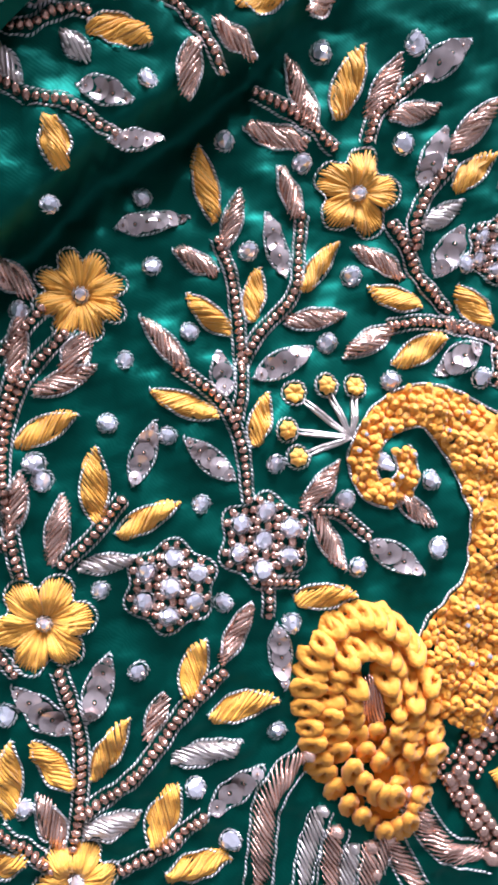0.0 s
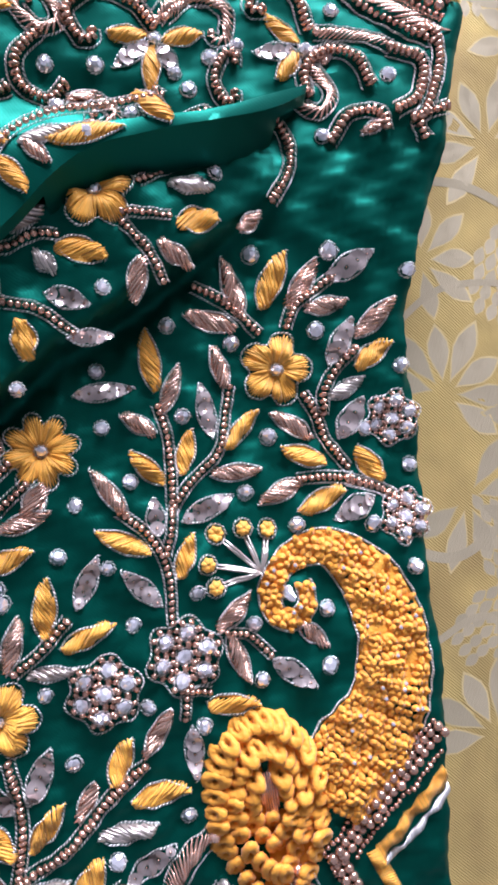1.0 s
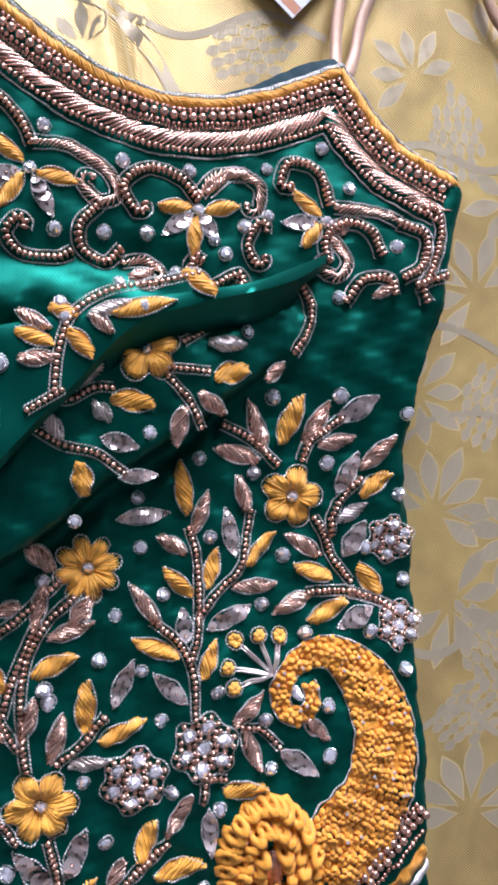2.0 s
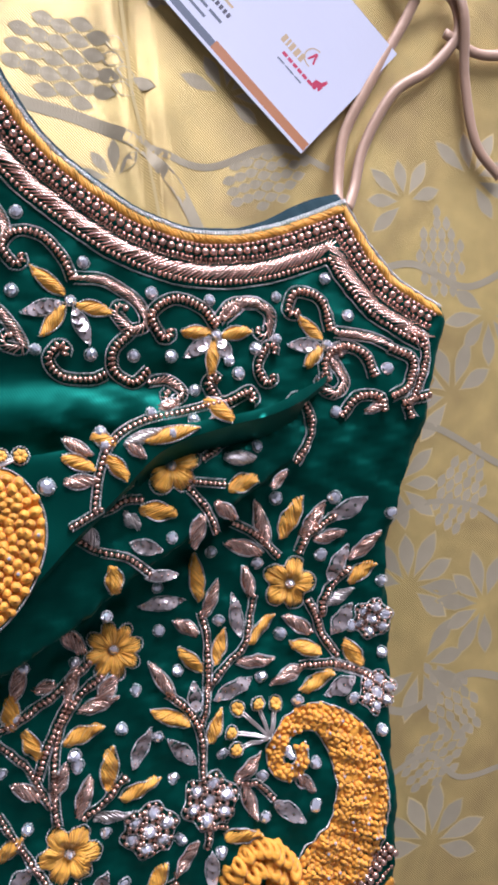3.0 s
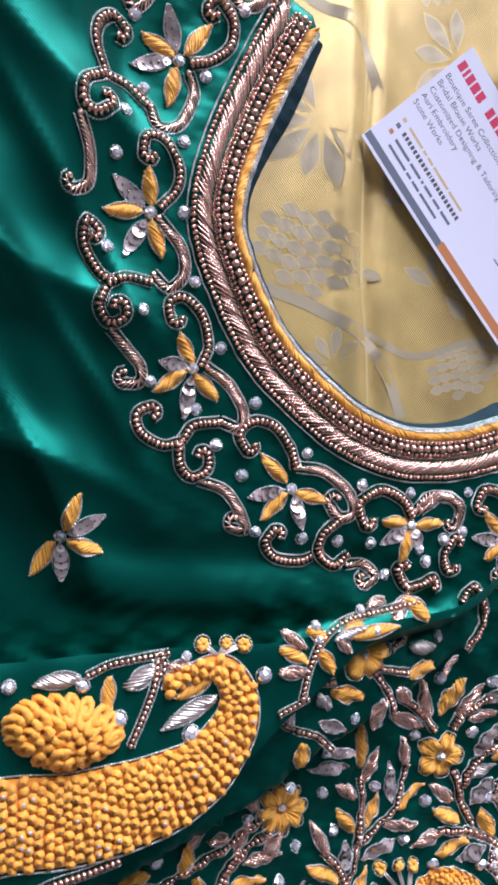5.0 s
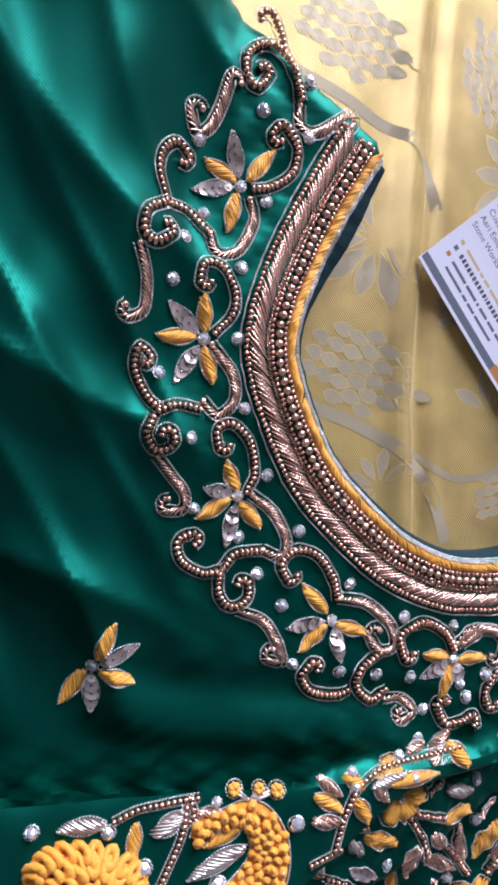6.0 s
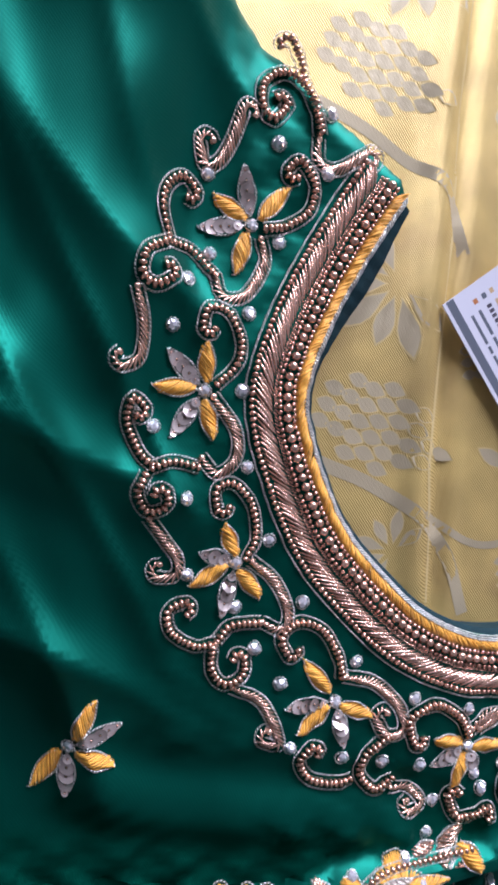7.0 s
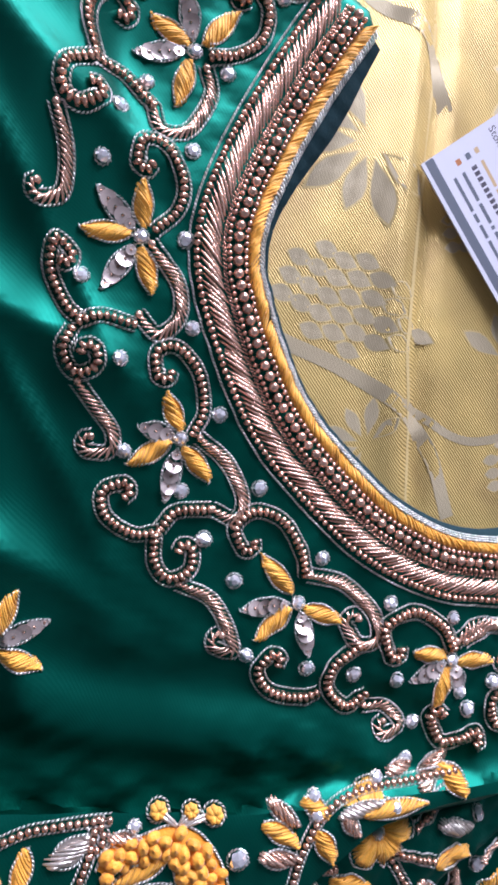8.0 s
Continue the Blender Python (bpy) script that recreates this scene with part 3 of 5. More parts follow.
def flower(parent, height, x, y, r, petals, turn):
    """A flower of padded thread petals round a crystal."""
    px = Pieces()
    rim = []
    for k in range(petals):
        a = radians(turn + 360 * k / petals)
        spread_a = math.pi / petals * 0.86
        count = 15 if petals < 7 else 9
        for i in range(count):
            w = a + spread_a * (2 * i / (count - 1) - 1)
            far = r * (0.93 - 0.2 * abs(2 * i / (count - 1) - 1) ** 2.2) * rng.uniform(0.96, 1.03)
            strand(px, (x + 0.16 * r * math.cos(w), y + 0.16 * r * math.sin(w)), (x + far * math.cos(w), y + far * math.sin(w)), r * 0.043, 0.35 + rng.uniform(-0.1, 0.2), 0.9 + rng.uniform(-0.2, 0.25), 0)
        for i in range(5):
            w = a + math.pi / petals * (i / 2.5 - 1) * 0.96
            far = r * (1.0 - 0.3 * abs(i / 2.5 - 1) ** 2)
            rim.append((x + far * math.cos(w), y + far * math.sin(w)))
    stitches(px, rim + [rim[0]], 0.24, 1, 0.3)
    px.lay("flower", parent, height, [thread, silver], "padded yellow thread flower edged with silver")
    stone(parent, lambda u, w: height(u, w) + 0.7, x, y, 1.7)


def star(parent, height, x, y, petals):
    for kind, tx, ty in petals:
        dx, dy = tx - x, ty - y
        leaf(kind, parent, height, x + dx * 0.16, y + dy * 0.16, tx, ty, 5.0 if kind == "y" else 5.4)
    stone(parent, lambda u, w: height(u, w) + 0.5, x, y, 1.9)


def cluster(parent, height, x, y, r):
    """Seven crystals, each ringed with copper beads."""
    r *= 0.93
    px = Pieces()
    spots = [(x, y)] + [(x + 0.64 * r * math.cos(w), y + 0.64 * r * math.sin(w)) for w in np.linspace(0.3, 0.3 + 2 * math.pi, 7)[:6]]
    for sx, sy in spots:
        for k in range(7):
            w = 2 * math.pi * k / 7 + 0.2
            blob(px, SMALL, sx + 0.3 * r * math.cos(w), sy + 0.3 * r * math.sin(w), 0.5, 0.105 * r, 0.105 * r, 0.105 * r, w, 0)
    rim = [(x + (0.99 + 0.1 * math.cos(6 * w - 1.65)) * r * math.cos(w), y + (0.99 + 0.1 * math.cos(6 * w - 1.8)) * r * math.sin(w)) for w in np.linspace(0, 2 * math.pi, 37)]
    stitches(px, rim, 0.24, 1, 0.3)
    px.lay("floret", parent, height, [copper, silver], "copper bead cluster set round crystals")
    for sx, sy in spots:
        stone(parent, lambda u, w: height(u, w) + 0.55, sx, sy, 0.27 * r)


def stamen(parent, height, x0, y0, x1, y1, r):
    px = Pieces()
    d = np.array([x1 - x0, y1 - y0])
    n = np.array([-d[1], d[0]]) / np.linalg.norm(d)
    a, b = np.array([x0, y0]), np.array([x1, y1])
    for s in (-0.42, 0.42):
        strand(px, a + n * s * 0.4, b - d * 0.16 + n * s, 0.42, 0.35, 0.3, 0)
    for k in range(7):
        w = k * 0.9
        blob(px, SMALL, x1 + 0.4 * r * math.cos(w), y1 + 0.4 * r * math.sin(w), 0.7, r * 0.5, r * 0.4, r * 0.5, w, 1)
    stitches(px, [(x1 + r * 1.05 * math.cos(w), y1 + r * 1.05 * math.sin(w)) for w in np.linspace(0, 6.28, 9)], 0.24, 2, 0.3)
    px.lay("stamen", parent, height, [silver_coil, thread, silver], "silver stalk with a yellow knot")


KNOT = ring_shape(0.36, 0.56, 8, 6)
bead_mesh = mesh_of("tiny_crystal", SMALL[0] * 0.6, SMALL[1], [crystal], flat=True)


def paisley(parent, height, spine, knot):
    """A paisley filled with knotted yarn, sprinkled with tiny crystals and edged with silver."""
    pts, d = curve_through(spine, knot * 0.88)
    px = Pieces()
    for i, (x, y, wide) in enumerate(pts):
        count = max(1, int(round(wide / knot)))
        nx, ny = -d[i][1], d[i][0]
        for k in range(count):
            off = (k + 0.5 + (0.25 if i % 2 else -0.25)) / count - 0.5
            u = off * wide * 0.94
            kx, ky = x + nx * u + rng.uniform(-0.4, 0.4), y + ny * u + rng.uniform(-0.3, 0.3)
            puffed = 0.55 + 0.7 * (1 - (2 * off) ** 2) + rng.uniform(0, 0.3)
            if rng.random() < 0.075 and abs(off) < 0.42:
                ob = new("tiny_crystal", bead_mesh)
                ob.parent, ob.location = parent, (kx * 0.001, ky * 0.001, (float(height(kx, ky)) + puffed + 0.9) * 0.001)
            v, f = KNOT
            s = knot * 0.64 * rng.uniform(0.85, 1.12)
            px.add(turned(v * (s * 1.12, s * 0.86, s), rng.uniform(0, 6.28), rng.uniform(-0.5, 0.5)) + (kx, ky, puffed), f, 0)
    for s in (-1, 1):
        l = pts[:, :2] + np.stack([-d[:, 1], d[:, 0]], 1) * (s * (pts[:, 2:3] * 0.5 + 0.25))
        stitches(px, l, 0.3, 1, 0.4, 0.85)
    n = len(pts)
    l = pts[:, :2] + np.stack([-d[:, 1], d[:, 0]], 1) * pts[:, 2:3] * 0.48
    r = pts[:, :2] - np.stack([-d[:, 1], d[:, 0]], 1) * pts[:, 2:3] * 0.48
    px.add(np.concatenate([np.c_[l, np.full(n, 0.3)], np.c_[pts[:, :2], np.full(n, 0.75)], np.c_[r, np.full(n, 0.3)]]),
           [q for i in range(n - 1) for q in ((i, n + i, n + i + 1, i + 1), (n + i, 2 * n + i, 2 * n + i + 1, n + i + 1))], 0)
    px.lay("paisley", parent, height, [thick, silver], "golden yellow paisley of knotted yarn edged with silver")


v, f = ring_shape(1.65, 1.15, 24, 10)
turn_a = np.arctan2(v[:, 1], v[:, 0])
turn_b = np.arctan2(v[:, 2], np.hypot(v[:, 0], v[:, 1]) - 1.8)
twist = 1 + 0.16 * np.cos(3 * turn_b + 6 * turn_a)
core = np.stack([1.65 * np.cos(turn_a), 1.65 * np.sin(turn_a), 0 * turn_a], 1)
v = core + (v - core) * twist[:, None]
loop_meshes = [mesh_of("yarn_loop", v * (1.4 * k, 0.8 * k, 1.0), f, [thick]) for k in (0.92, 1.0, 1.1)]


def puff(parent, height, x, y, rx, ry, turn):
    """A raised oval of looped yarn round a copper heart; each loop is a part of the cloth."""
    c, s = math.cos(radians(turn)), math.sin(radians(turn))
    for ring, (k, z) in enumerate(((0.87, 1.2), (0.6, 2.5), (0.36, 2.9), (0.16, 2.6))):
        around = math.pi * (rx + ry) * k
        count = max(6, int(around / 3.1))
        for i in range(count):
            w = 2 * math.pi * (i + ring * 0.5) / count + rng.uniform(-0.04, 0.04)
            tail = 1.0 + 0.16 * max(0, -math.sin(w)) ** 3
            pinch = 1.0 - 0.35 * max(0, -math.sin(w)) ** 4
            u, t = rx * k * math.cos(w) * pinch, ry * (k * math.sin(w) * tail + 0.1 * (1 - k))
            if (k < 0.4 and math.sin(w) > -0.3 and abs(math.cos(w)) < 0.5) or (k < 0.2 and math.sin(w) > -0.5):
                continue
            out = math.atan2(s * u + c * t, c * u - s * t)
            px, py = x + c * u - s * t, y + s * u + c * t
            ob = new("yarn_loop", rng.choice(loop_meshes))
            ob.parent, ob.location = parent, (px * 0.001, py * 0.001, (float(height(px, py)) + z + rng.uniform(-0.2, 0.3)) * 0.001)
            ob.rotation_euler = Euler((rng.uniform(-0.2, 0.2), 0.7 + rng.uniform(-0.15, 0.15), out + 0.4 + rng.uniform(-0.3, 0.3)))
    px = Pieces()
    n = 20
    px.add([(x + c * rx * 0.86 * math.cos(w) - s * ry * 0.9 * math.sin(w), y + s * rx * 0.86 * math.cos(w) + c * ry * 0.9 * math.sin(w), 0.5) for w in np.linspace(0, 2 * math.pi, n + 1)[:n]], [tuple(range(n))], 0)
    y += ry * 0.14
    for i in range(7):
        u = (i - 3) * 0.62
        h = ry * 0.27 * (1 - (abs(i - 3) / 4.2) ** 2)
        strand(px, (x + c * u + s * h, y + s * u - c * h), (x + c * u - s * h, y + s * u + c * h), 0.4, 2.0, 0.6, 1)
    px.lay("medallion_heart", parent, height, [thick, coil], "copper heart of the looped yarn medallion")


# ---- neck border ----
edge = np.concatenate([curve_through(NECK, 0.5)[0], curve_through(SHOULDER, 0.5)[0][1:]])
edge_d = np.gradient(edge, axis=0)
edge_d /= np.linalg.norm(edge_d, axis=1)[:, None] + 1e-9


def inset(off, step):
    """Runs along the neck edge at a distance from it, split where the corner cuts them."""
    q = side(edge, edge_d, off)
    ok = np.array([np.min(np.linalg.norm(edge - p, axis=1)) > off * 0.985 - 0.02 for p in q])
    q, e = q[ok], edge_d[ok]
    s = np.r_[0, np.cumsum(np.linalg.norm(np.diff(q, axis=0), axis=1))]
    at = np.arange(0, s[-1], step)
    x = np.stack([np.interp(at, s, q[:, 0]), np.interp(at, s, q[:, 1])], 1)
    g = np.gradient(x, axis=0)
    return x, g / (np.linalg.norm(g, axis=1)[:, None] + 1e-9)



def border_piece(name, mats, label, fill):
    px = Pieces()
    fill(px)
    return px.lay(name, body, cloth, mats, label, kind="stuff")


def bead_run(off, r, gap):
    def fill(px):
        x, g = inset(off, gap)
        for p, e in zip(x, g):
            blob(px, SMALL, p[0], p[1], r * 0.9, gap * 0.5, r, r, math.atan2(e[1], e[0]), 0)
    return fill


def slant_run(off0, off1, gap, fat, mat, lean, lift):
    def fill(px):
        x, g = inset((off0 + off1) / 2, gap)
        h = (off1 - off0) / 2
        for p, e in zip(x, g):
            n = np.array([e[1], -e[0]])
            strand(px, p - n * h * rng.uniform(0.9, 1.1) - e * lean * rng.uniform(0.8, 1.2), p + n * h * rng.uniform(0.9, 1.1) + e * lean, fat * rng.uniform(0.8, 1.15), 0.35 + rng.uniform(-0.1, 0.15), lift * rng.uniform(0.7, 1.3), mat, 5, 4)
    return fill


border_piece("silver_edging", [silver], "silver thread edging of the neck", lambda px: [stitches(px, inset(0.2, 1.3)[0], 0.3, 0, -0.9), stitches(px, inset(0.7, 1.1)[0], 0.32, 0, -0.1), stitches(px, inset(1.2, 1.0)[0], 0.3, 0, 0.4)])
border_piece("yellow_edging", [thread], "yellow satin-stitch band along the neck", slant_run(1.4, 4.3, 0.52, 0.3, 0, 1.8, 0.5))
border_piece("bead_string", [copper], "row of small copper beads", bead_run(4.95, 0.74, 1.55))
border_piece("bead_string", [copper], "row of small copper beads", bead_run(8.95, 0.74, 1.55))
border_piece("bead_string", [copper], "row of small copper beads", bead_run(16.4, 0.98, 1.65))
border_piece("copper_cord", [coil], "fine copper cord", lambda px: [stitches(px, inset(9.8, 1.0)[0], 0.3, 0, 0.3), stitches(px, inset(10.3, 1.0)[0], 0.3, 0, 0.3)])
px = Pieces()
strand(px, (-3.4, -2.3), (3.4, 2.4), 0.44, 0.4, 0.65, 0, 6, 5)
coil_mesh = mesh_of("coil_piece", np.concatenate(px.v), px.f, [coil])
x, g = inset(13.0, 1.5)
for p, e in zip(x, g):
    ob = new("coil_piece", coil_mesh)
    ob.parent, ob.location = body, (p[0] * 0.001, p[1] * 0.001, float(cloth(p[0], p[1])) * 0.001)
    ob.rotation_euler = (0, 0, math.atan2(e[1], e[0]) + math.pi + rng.uniform(-0.05, 0.05))
    ob.location.z += rng.uniform(-0.0001, 0.00015)
border_piece("silver_edging", [silver], "silver thread edging of the border", lambda px: stitches(px, inset(18.2, 1.0)[0], 0.3, 0, 0.25))
x, g = inset(6.95, 2.75)
zs = cloth(x[:, 0], x[:, 1]) + 0.9
for p, z in zip(x, zs):
    ob = new("pearl", pearl_mesh)
    ob.parent, ob.location = body, (p[0] * 0.001, p[1] * 0.001, z * 0.001)

stem("vine", sleeve, low_layer, 2.7, [(-12.1, 1.3), (-11.7, 10.8), (-12.9, 17.2), (-16.1, 23.3), (-22.0, 28.9)])
stem("vine", sleeve, low_layer, 2.7, [(-11.9, 17.7), (-9.9, 24.2), (-8.9, 34.3), (-8.6, 44.7), (-10.3, 53.2)])
stem("vine", sleeve, low_layer, 2.7, [(-9.4, 27.5), (-5.2, 33.3), (2.9, 40.1), (5.6, 47.7), (8.0, 56.3)])
stem("vine", sleeve, low_layer, 3.0, [(26.5, 52.9), (29.5, 46.7), (31.5, 40.4), (36.2, 33.8)])
stem("vine", sleeve, low_layer, 3.0, [(36.9, 30.7), (29.1, 31.9), (22.7, 31.9)])
stem("vine", sleeve, low_layer, 3.0, [(35.4, 30.8), (42.7, 28.1), (47.4, 25.1)])
stem("vine", sleeve, low_layer, 3.0, [(31.2, 47.5), (31.4, 53.2), (34.9, 58.3), (40.3, 63.4)])
stem("vine", sleeve, low_layer, 3.0, [(16.1, 69.1), (12.6, 72.8), (7.6, 77.5), (1.1, 81.2)])
stem("vine", sleeve, low_layer, 2.8, [(23.3, 70.0), (25.6, 74.8), (31.4, 78.7), (35.3, 81.2)])
stem("vine", sleeve, low_layer, 2.9, [(-42.3, 38.1), (-49.0, 32.6), (-52.8, 27.8), (-56.0, 20.7), (-57.6, 11.4), (-57.7, 0.6), (-57.3, -6.1)])
stem("vine", sleeve, low_layer, 2.9, [(-49.3, -5.3), (-42.8, -0.9), (-36.5, 5.2)])
stem("vine", sleeve, low_layer, 3.0, [(-52.8, -25.5), (-51.4, -33.6), (-51.1, -42.7), (-53.3, -53.5), (-55.3, -60.1)])
stem("vine", sleeve, low_layer, 3.2, [(-52.7, -53.6), (-44.0, -50.0), (-36.5, -43.7), (-29.9, -37.3), (-21.8, -31.8)])
stem("vine", sleeve, low_layer, 3.1, [(-47.0, -66.4), (-38.3, -64.2), (-29.8, -59.4)])
stem("vine", sleeve, low_layer, 3.0, [(-67.9, -53.4), (-62.4, -58.4), (-60.0, -62.9)])
stem("vine", sleeve, low_layer, 2.5, [(-10.1, -13.9), (-11.3, -22.3)])
stem("vine", sleeve, low_layer, 2.5, [(-10.4, -15.5), (-4.7, -16.8)])
stem("vine", sleeve, low_layer, 2.5, [(0.8, -3.0), (6.0, -4.5), (11.0, -9.9)])
leaf("y", sleeve, low_layer, -10.9, 56.8, -11.4, 72.4, 5.9)
leaf("c", sleeve, low_layer, -8.9, 51.4, -4.1, 63.2, 4.9)
leaf("c", sleeve, low_layer, 7.3, 56.4, 4.1, 67.0, 5.4)
leaf("s", sleeve, low_layer, 2.2, 44.4, 0.5, 58.2, 5.6)
leaf("c", sleeve, low_layer, -11.3, 47.0, -19.7, 51.7, 5.2)
leaf("y", sleeve, low_layer, 4.9, 41.4, 14.5, 50.1, 4.9)
leaf("y", sleeve, low_layer, -6.7, 36.3, -2.3, 47.0, 5.0)
leaf("y", sleeve, low_layer, -10.8, 34.1, -18.1, 43.3, 5.1)
leaf("c", sleeve, low_layer, 1.1, 35.0, 14.0, 35.7, 5.2)
leaf("s", sleeve, low_layer, -7.2, 25.0, 6.4, 29.8, 6.2)
leaf("s", sleeve, low_layer, -13.5, 22.4, -13.5, 31.5, 5.6)
leaf("c", sleeve, low_layer, -19.9, 27.8, -27.9, 39.9, 5.0)
leaf("y", sleeve, low_layer, -15.8, 18.2, -28.1, 25.4, 5.3)
leaf("y", sleeve, low_layer, -9.9, 11.7, -4.6, 21.8, 4.9)
leaf("s", sleeve, low_layer, -14.2, 5.6, -23.0, 15.3, 5.6)
leaf("s", sleeve, low_layer, -34.0, 7.6, -27.8, 19.4, 5.7)
leaf("y", sleeve, low_layer, -42.4, 1.8, -39.7, 16.1, 6.2)
leaf("y", sleeve, low_layer, -38.5, -1.1, -25.4, 2.8, 5.3)
leaf("c", sleeve, low_layer, -50.8, -4.9, -47.3, 8.1, 5.6)
leaf("w", sleeve, low_layer, -46.3, -6.9, -35.4, -6.0, 4.7)
leaf("c", sleeve, low_layer, -57.6, 1.7, -54.2, 13.5, 5.6)
leaf("c", sleeve, low_layer, -52.9, 29.9, -49.8, 43.8, 5.0)
leaf("c", sleeve, low_layer, -49.7, 27.3, -37.3, 31.2, 5.3)
leaf("y", sleeve, low_layer, -54.6, 18.9, -42.2, 22.5, 5.6)
leaf("s", sleeve, low_layer, -29.9, 57.3, -15.4, 58.0, 5.3)
leaf("y", sleeve, low_layer, 16.7, 75.0, 24.6, 88.5, 6.5)
leaf("c", sleeve, low_layer, 12.6, 72.8, 8.5, 88.1, 6.2)
leaf("c", sleeve, low_layer, 10.8, 71.0, -2.0, 74.6, 6.2)
leaf("c", sleeve, low_layer, 24.6, 74.5, 32.2, 86.4, 6.1)
leaf("s", sleeve, low_layer, 34.7, 80.7, 46.3, 86.9, 7.2)
leaf("c", sleeve, low_layer, 28.4, 73.3, 39.7, 75.8, 5.3)
leaf("s", sleeve, low_layer, 33.4, 59.8, 40.5, 71.2, 6.3)
leaf("c", sleeve, low_layer, 40.9, 65.9, 51.4, 75.3, 6.2)
leaf("y", sleeve, low_layer, 39.9, 59.0, 49.9, 64.0, 5.9)
leaf("w", sleeve, low_layer, 33.1, 51.2, 42.4, 56.0, 5.0)
leaf("s", sleeve, low_layer, 34.4, 41.1, 42.0, 50.9, 6.9)
leaf("c", sleeve, low_layer, 28.3, 42.1, 17.1, 48.9, 5.5)
leaf("y", sleeve, low_layer, 30.2, 35.0, 19.3, 40.4, 5.6)
leaf("c", sleeve, low_layer, 23.4, 31.8, 12.1, 26.6, 5.8)
leaf("y", sleeve, low_layer, 34.4, 27.8, 21.5, 24.1, 6.1)
leaf("s", sleeve, low_layer, 41.8, 25.7, 31.3, 20.6, 6.9)
leaf("y", sleeve, low_layer, 43.8, 29.1, 39.6, 38.9, 6.3)
leaf("c", sleeve, low_layer, -1.1, -2.7, 7.5, 6.3, 5.5)
leaf("c", sleeve, low_layer, 0.7, -3.6, 5.5, -15.9, 5.5)
leaf("s", sleeve, low_layer, 11.4, -11.1, 21.6, -19.3, 6.4)
leaf("c", sleeve, low_layer, 18.2, -2.9, 26.0, -9.9, 5.2)
leaf("y", sleeve, low_layer, -5.5, -19.4, 7.2, -21.5, 5.8)
leaf("s", sleeve, low_layer, -9.8, -24.4, -9.9, -37.7, 5.4)
leaf("c", sleeve, low_layer, -21.6, -30.2, -14.4, -18.6, 5.4)
leaf("y", sleeve, low_layer, -30.2, -35.3, -24.2, -24.5, 5.9)
leaf("c", sleeve, low_layer, -37.9, -42.1, -33.9, -33.6, 5.0)
leaf("y", sleeve, low_layer, -25.8, -39.6, -11.4, -39.6, 6.2)
leaf("w", sleeve, low_layer, -34.2, -47.9, -20.0, -46.3, 6.1)
leaf("s", sleeve, low_layer, -28.6, -59.5, -16.2, -52.4, 7.0)
leaf("s", sleeve, low_layer, -49.1, -36.6, -42.9, -23.6, 6.5)
leaf("s", sleeve, low_layer, -52.6, -38.0, -61.9, -26.5, 6.9)
leaf("y", sleeve, low_layer, -50.2, -47.6, -41.0, -36.7, 5.8)
leaf("y", sleeve, low_layer, -54.1, -48.5, -59.5, -37.2, 5.8)
leaf("c", sleeve, low_layer, -56.8, -59.5, -60.5, -48.1, 6.3)
leaf("w", sleeve, low_layer, -52.8, -57.8, -41.6, -56.1, 6.0)
leaf("y", sleeve, low_layer, -41.0, -63.1, -33.5, -52.5, 7.1)
leaf("y", sleeve, low_layer, -38.5, -68.6, -25.3, -70.1, 6.6)
leaf("y", sleeve, low_layer, -66.8, -51.6, -63.4, -36.5, 6.2)
leaf("y", sleeve, low_layer, -72.1, -59.5, -63.9, -60.1, 5.9)
flower(sleeve, low_layer, 19.9, 59.6, 9.3, 5, 0)
flower(sleeve, low_layer, -38.4, 45.0, 9.3, 8, 10)
flower(sleeve, low_layer, -54.2, -15.9, 10.0, 6, 0)
flower(sleeve, low_layer, -55.6, -66.1, 8.3, 6, 0)
cluster(sleeve, low_layer, -10.0, -7.2, 9.7)
cluster(sleeve, low_layer, -29.6, -13.1, 9.5)
stone(sleeve, low_layer, -24.1, 49.2, 2.1)
stone(sleeve, low_layer, -23.9, 62.7, 2.1)
stone(sleeve, low_layer, -6.2, 72.3, 2.2)
stone(sleeve, low_layer, 9.3, 67.0, 2.2)
stone(sleeve, low_layer, 15.9, 88.1, 2.6)
stone(sleeve, low_layer, 35.3, 87.6, 2.6)
stone(sleeve, low_layer, 30.7, 68.5, 2.5)
stone(sleeve, low_layer, -4.6, 50.2, 2.1)
stone(sleeve, low_layer, 16.3, 43.1, 2.4)
stone(sleeve, low_layer, 9.0, 30.0, 2.3)
stone(sleeve, low_layer, -18.6, 35.8, 2.1)
stone(sleeve, low_layer, -32.0, 31.8, 2.0)
stone(sleeve, low_layer, -37.0, 20.1, 2.2)
stone(sleeve, low_layer, -25.9, 16.1, 2.0)
stone(sleeve, low_layer, -50.5, 11.2, 2.4)
stone(sleeve, low_layer, -21.2, 1.8, 2.1)
stone(sleeve, low_layer, -5.4, 7.4, 2.2)
stone(sleeve, low_layer, 7.6, -1.8, 2.2)
stone(sleeve, low_layer, 26.3, -0.7, 2.4)
stone(sleeve, low_layer, 25.7, -14.8, 2.7)
stone(sleeve, low_layer, 8.3, -15.9, 2.3)
stone(sleeve, low_layer, 21.0, 20.7, 2.3)
stone(sleeve, low_layer, 40.9, 18.6, 2.5)
stone(sleeve, low_layer, -42.9, -11.4, 2.0)
stone(sleeve, low_layer, -19.9, -18.2, 2.1)
stone(sleeve, low_layer, -38.1, -28.2, 2.3)
stone(sleeve, low_layer, -6.8, -24.4, 2.2)
stone(sleeve, low_layer, -12.6, -46.3, 2.2)
stone(sleeve, low_layer, -30.5, -53.6, 2.3)
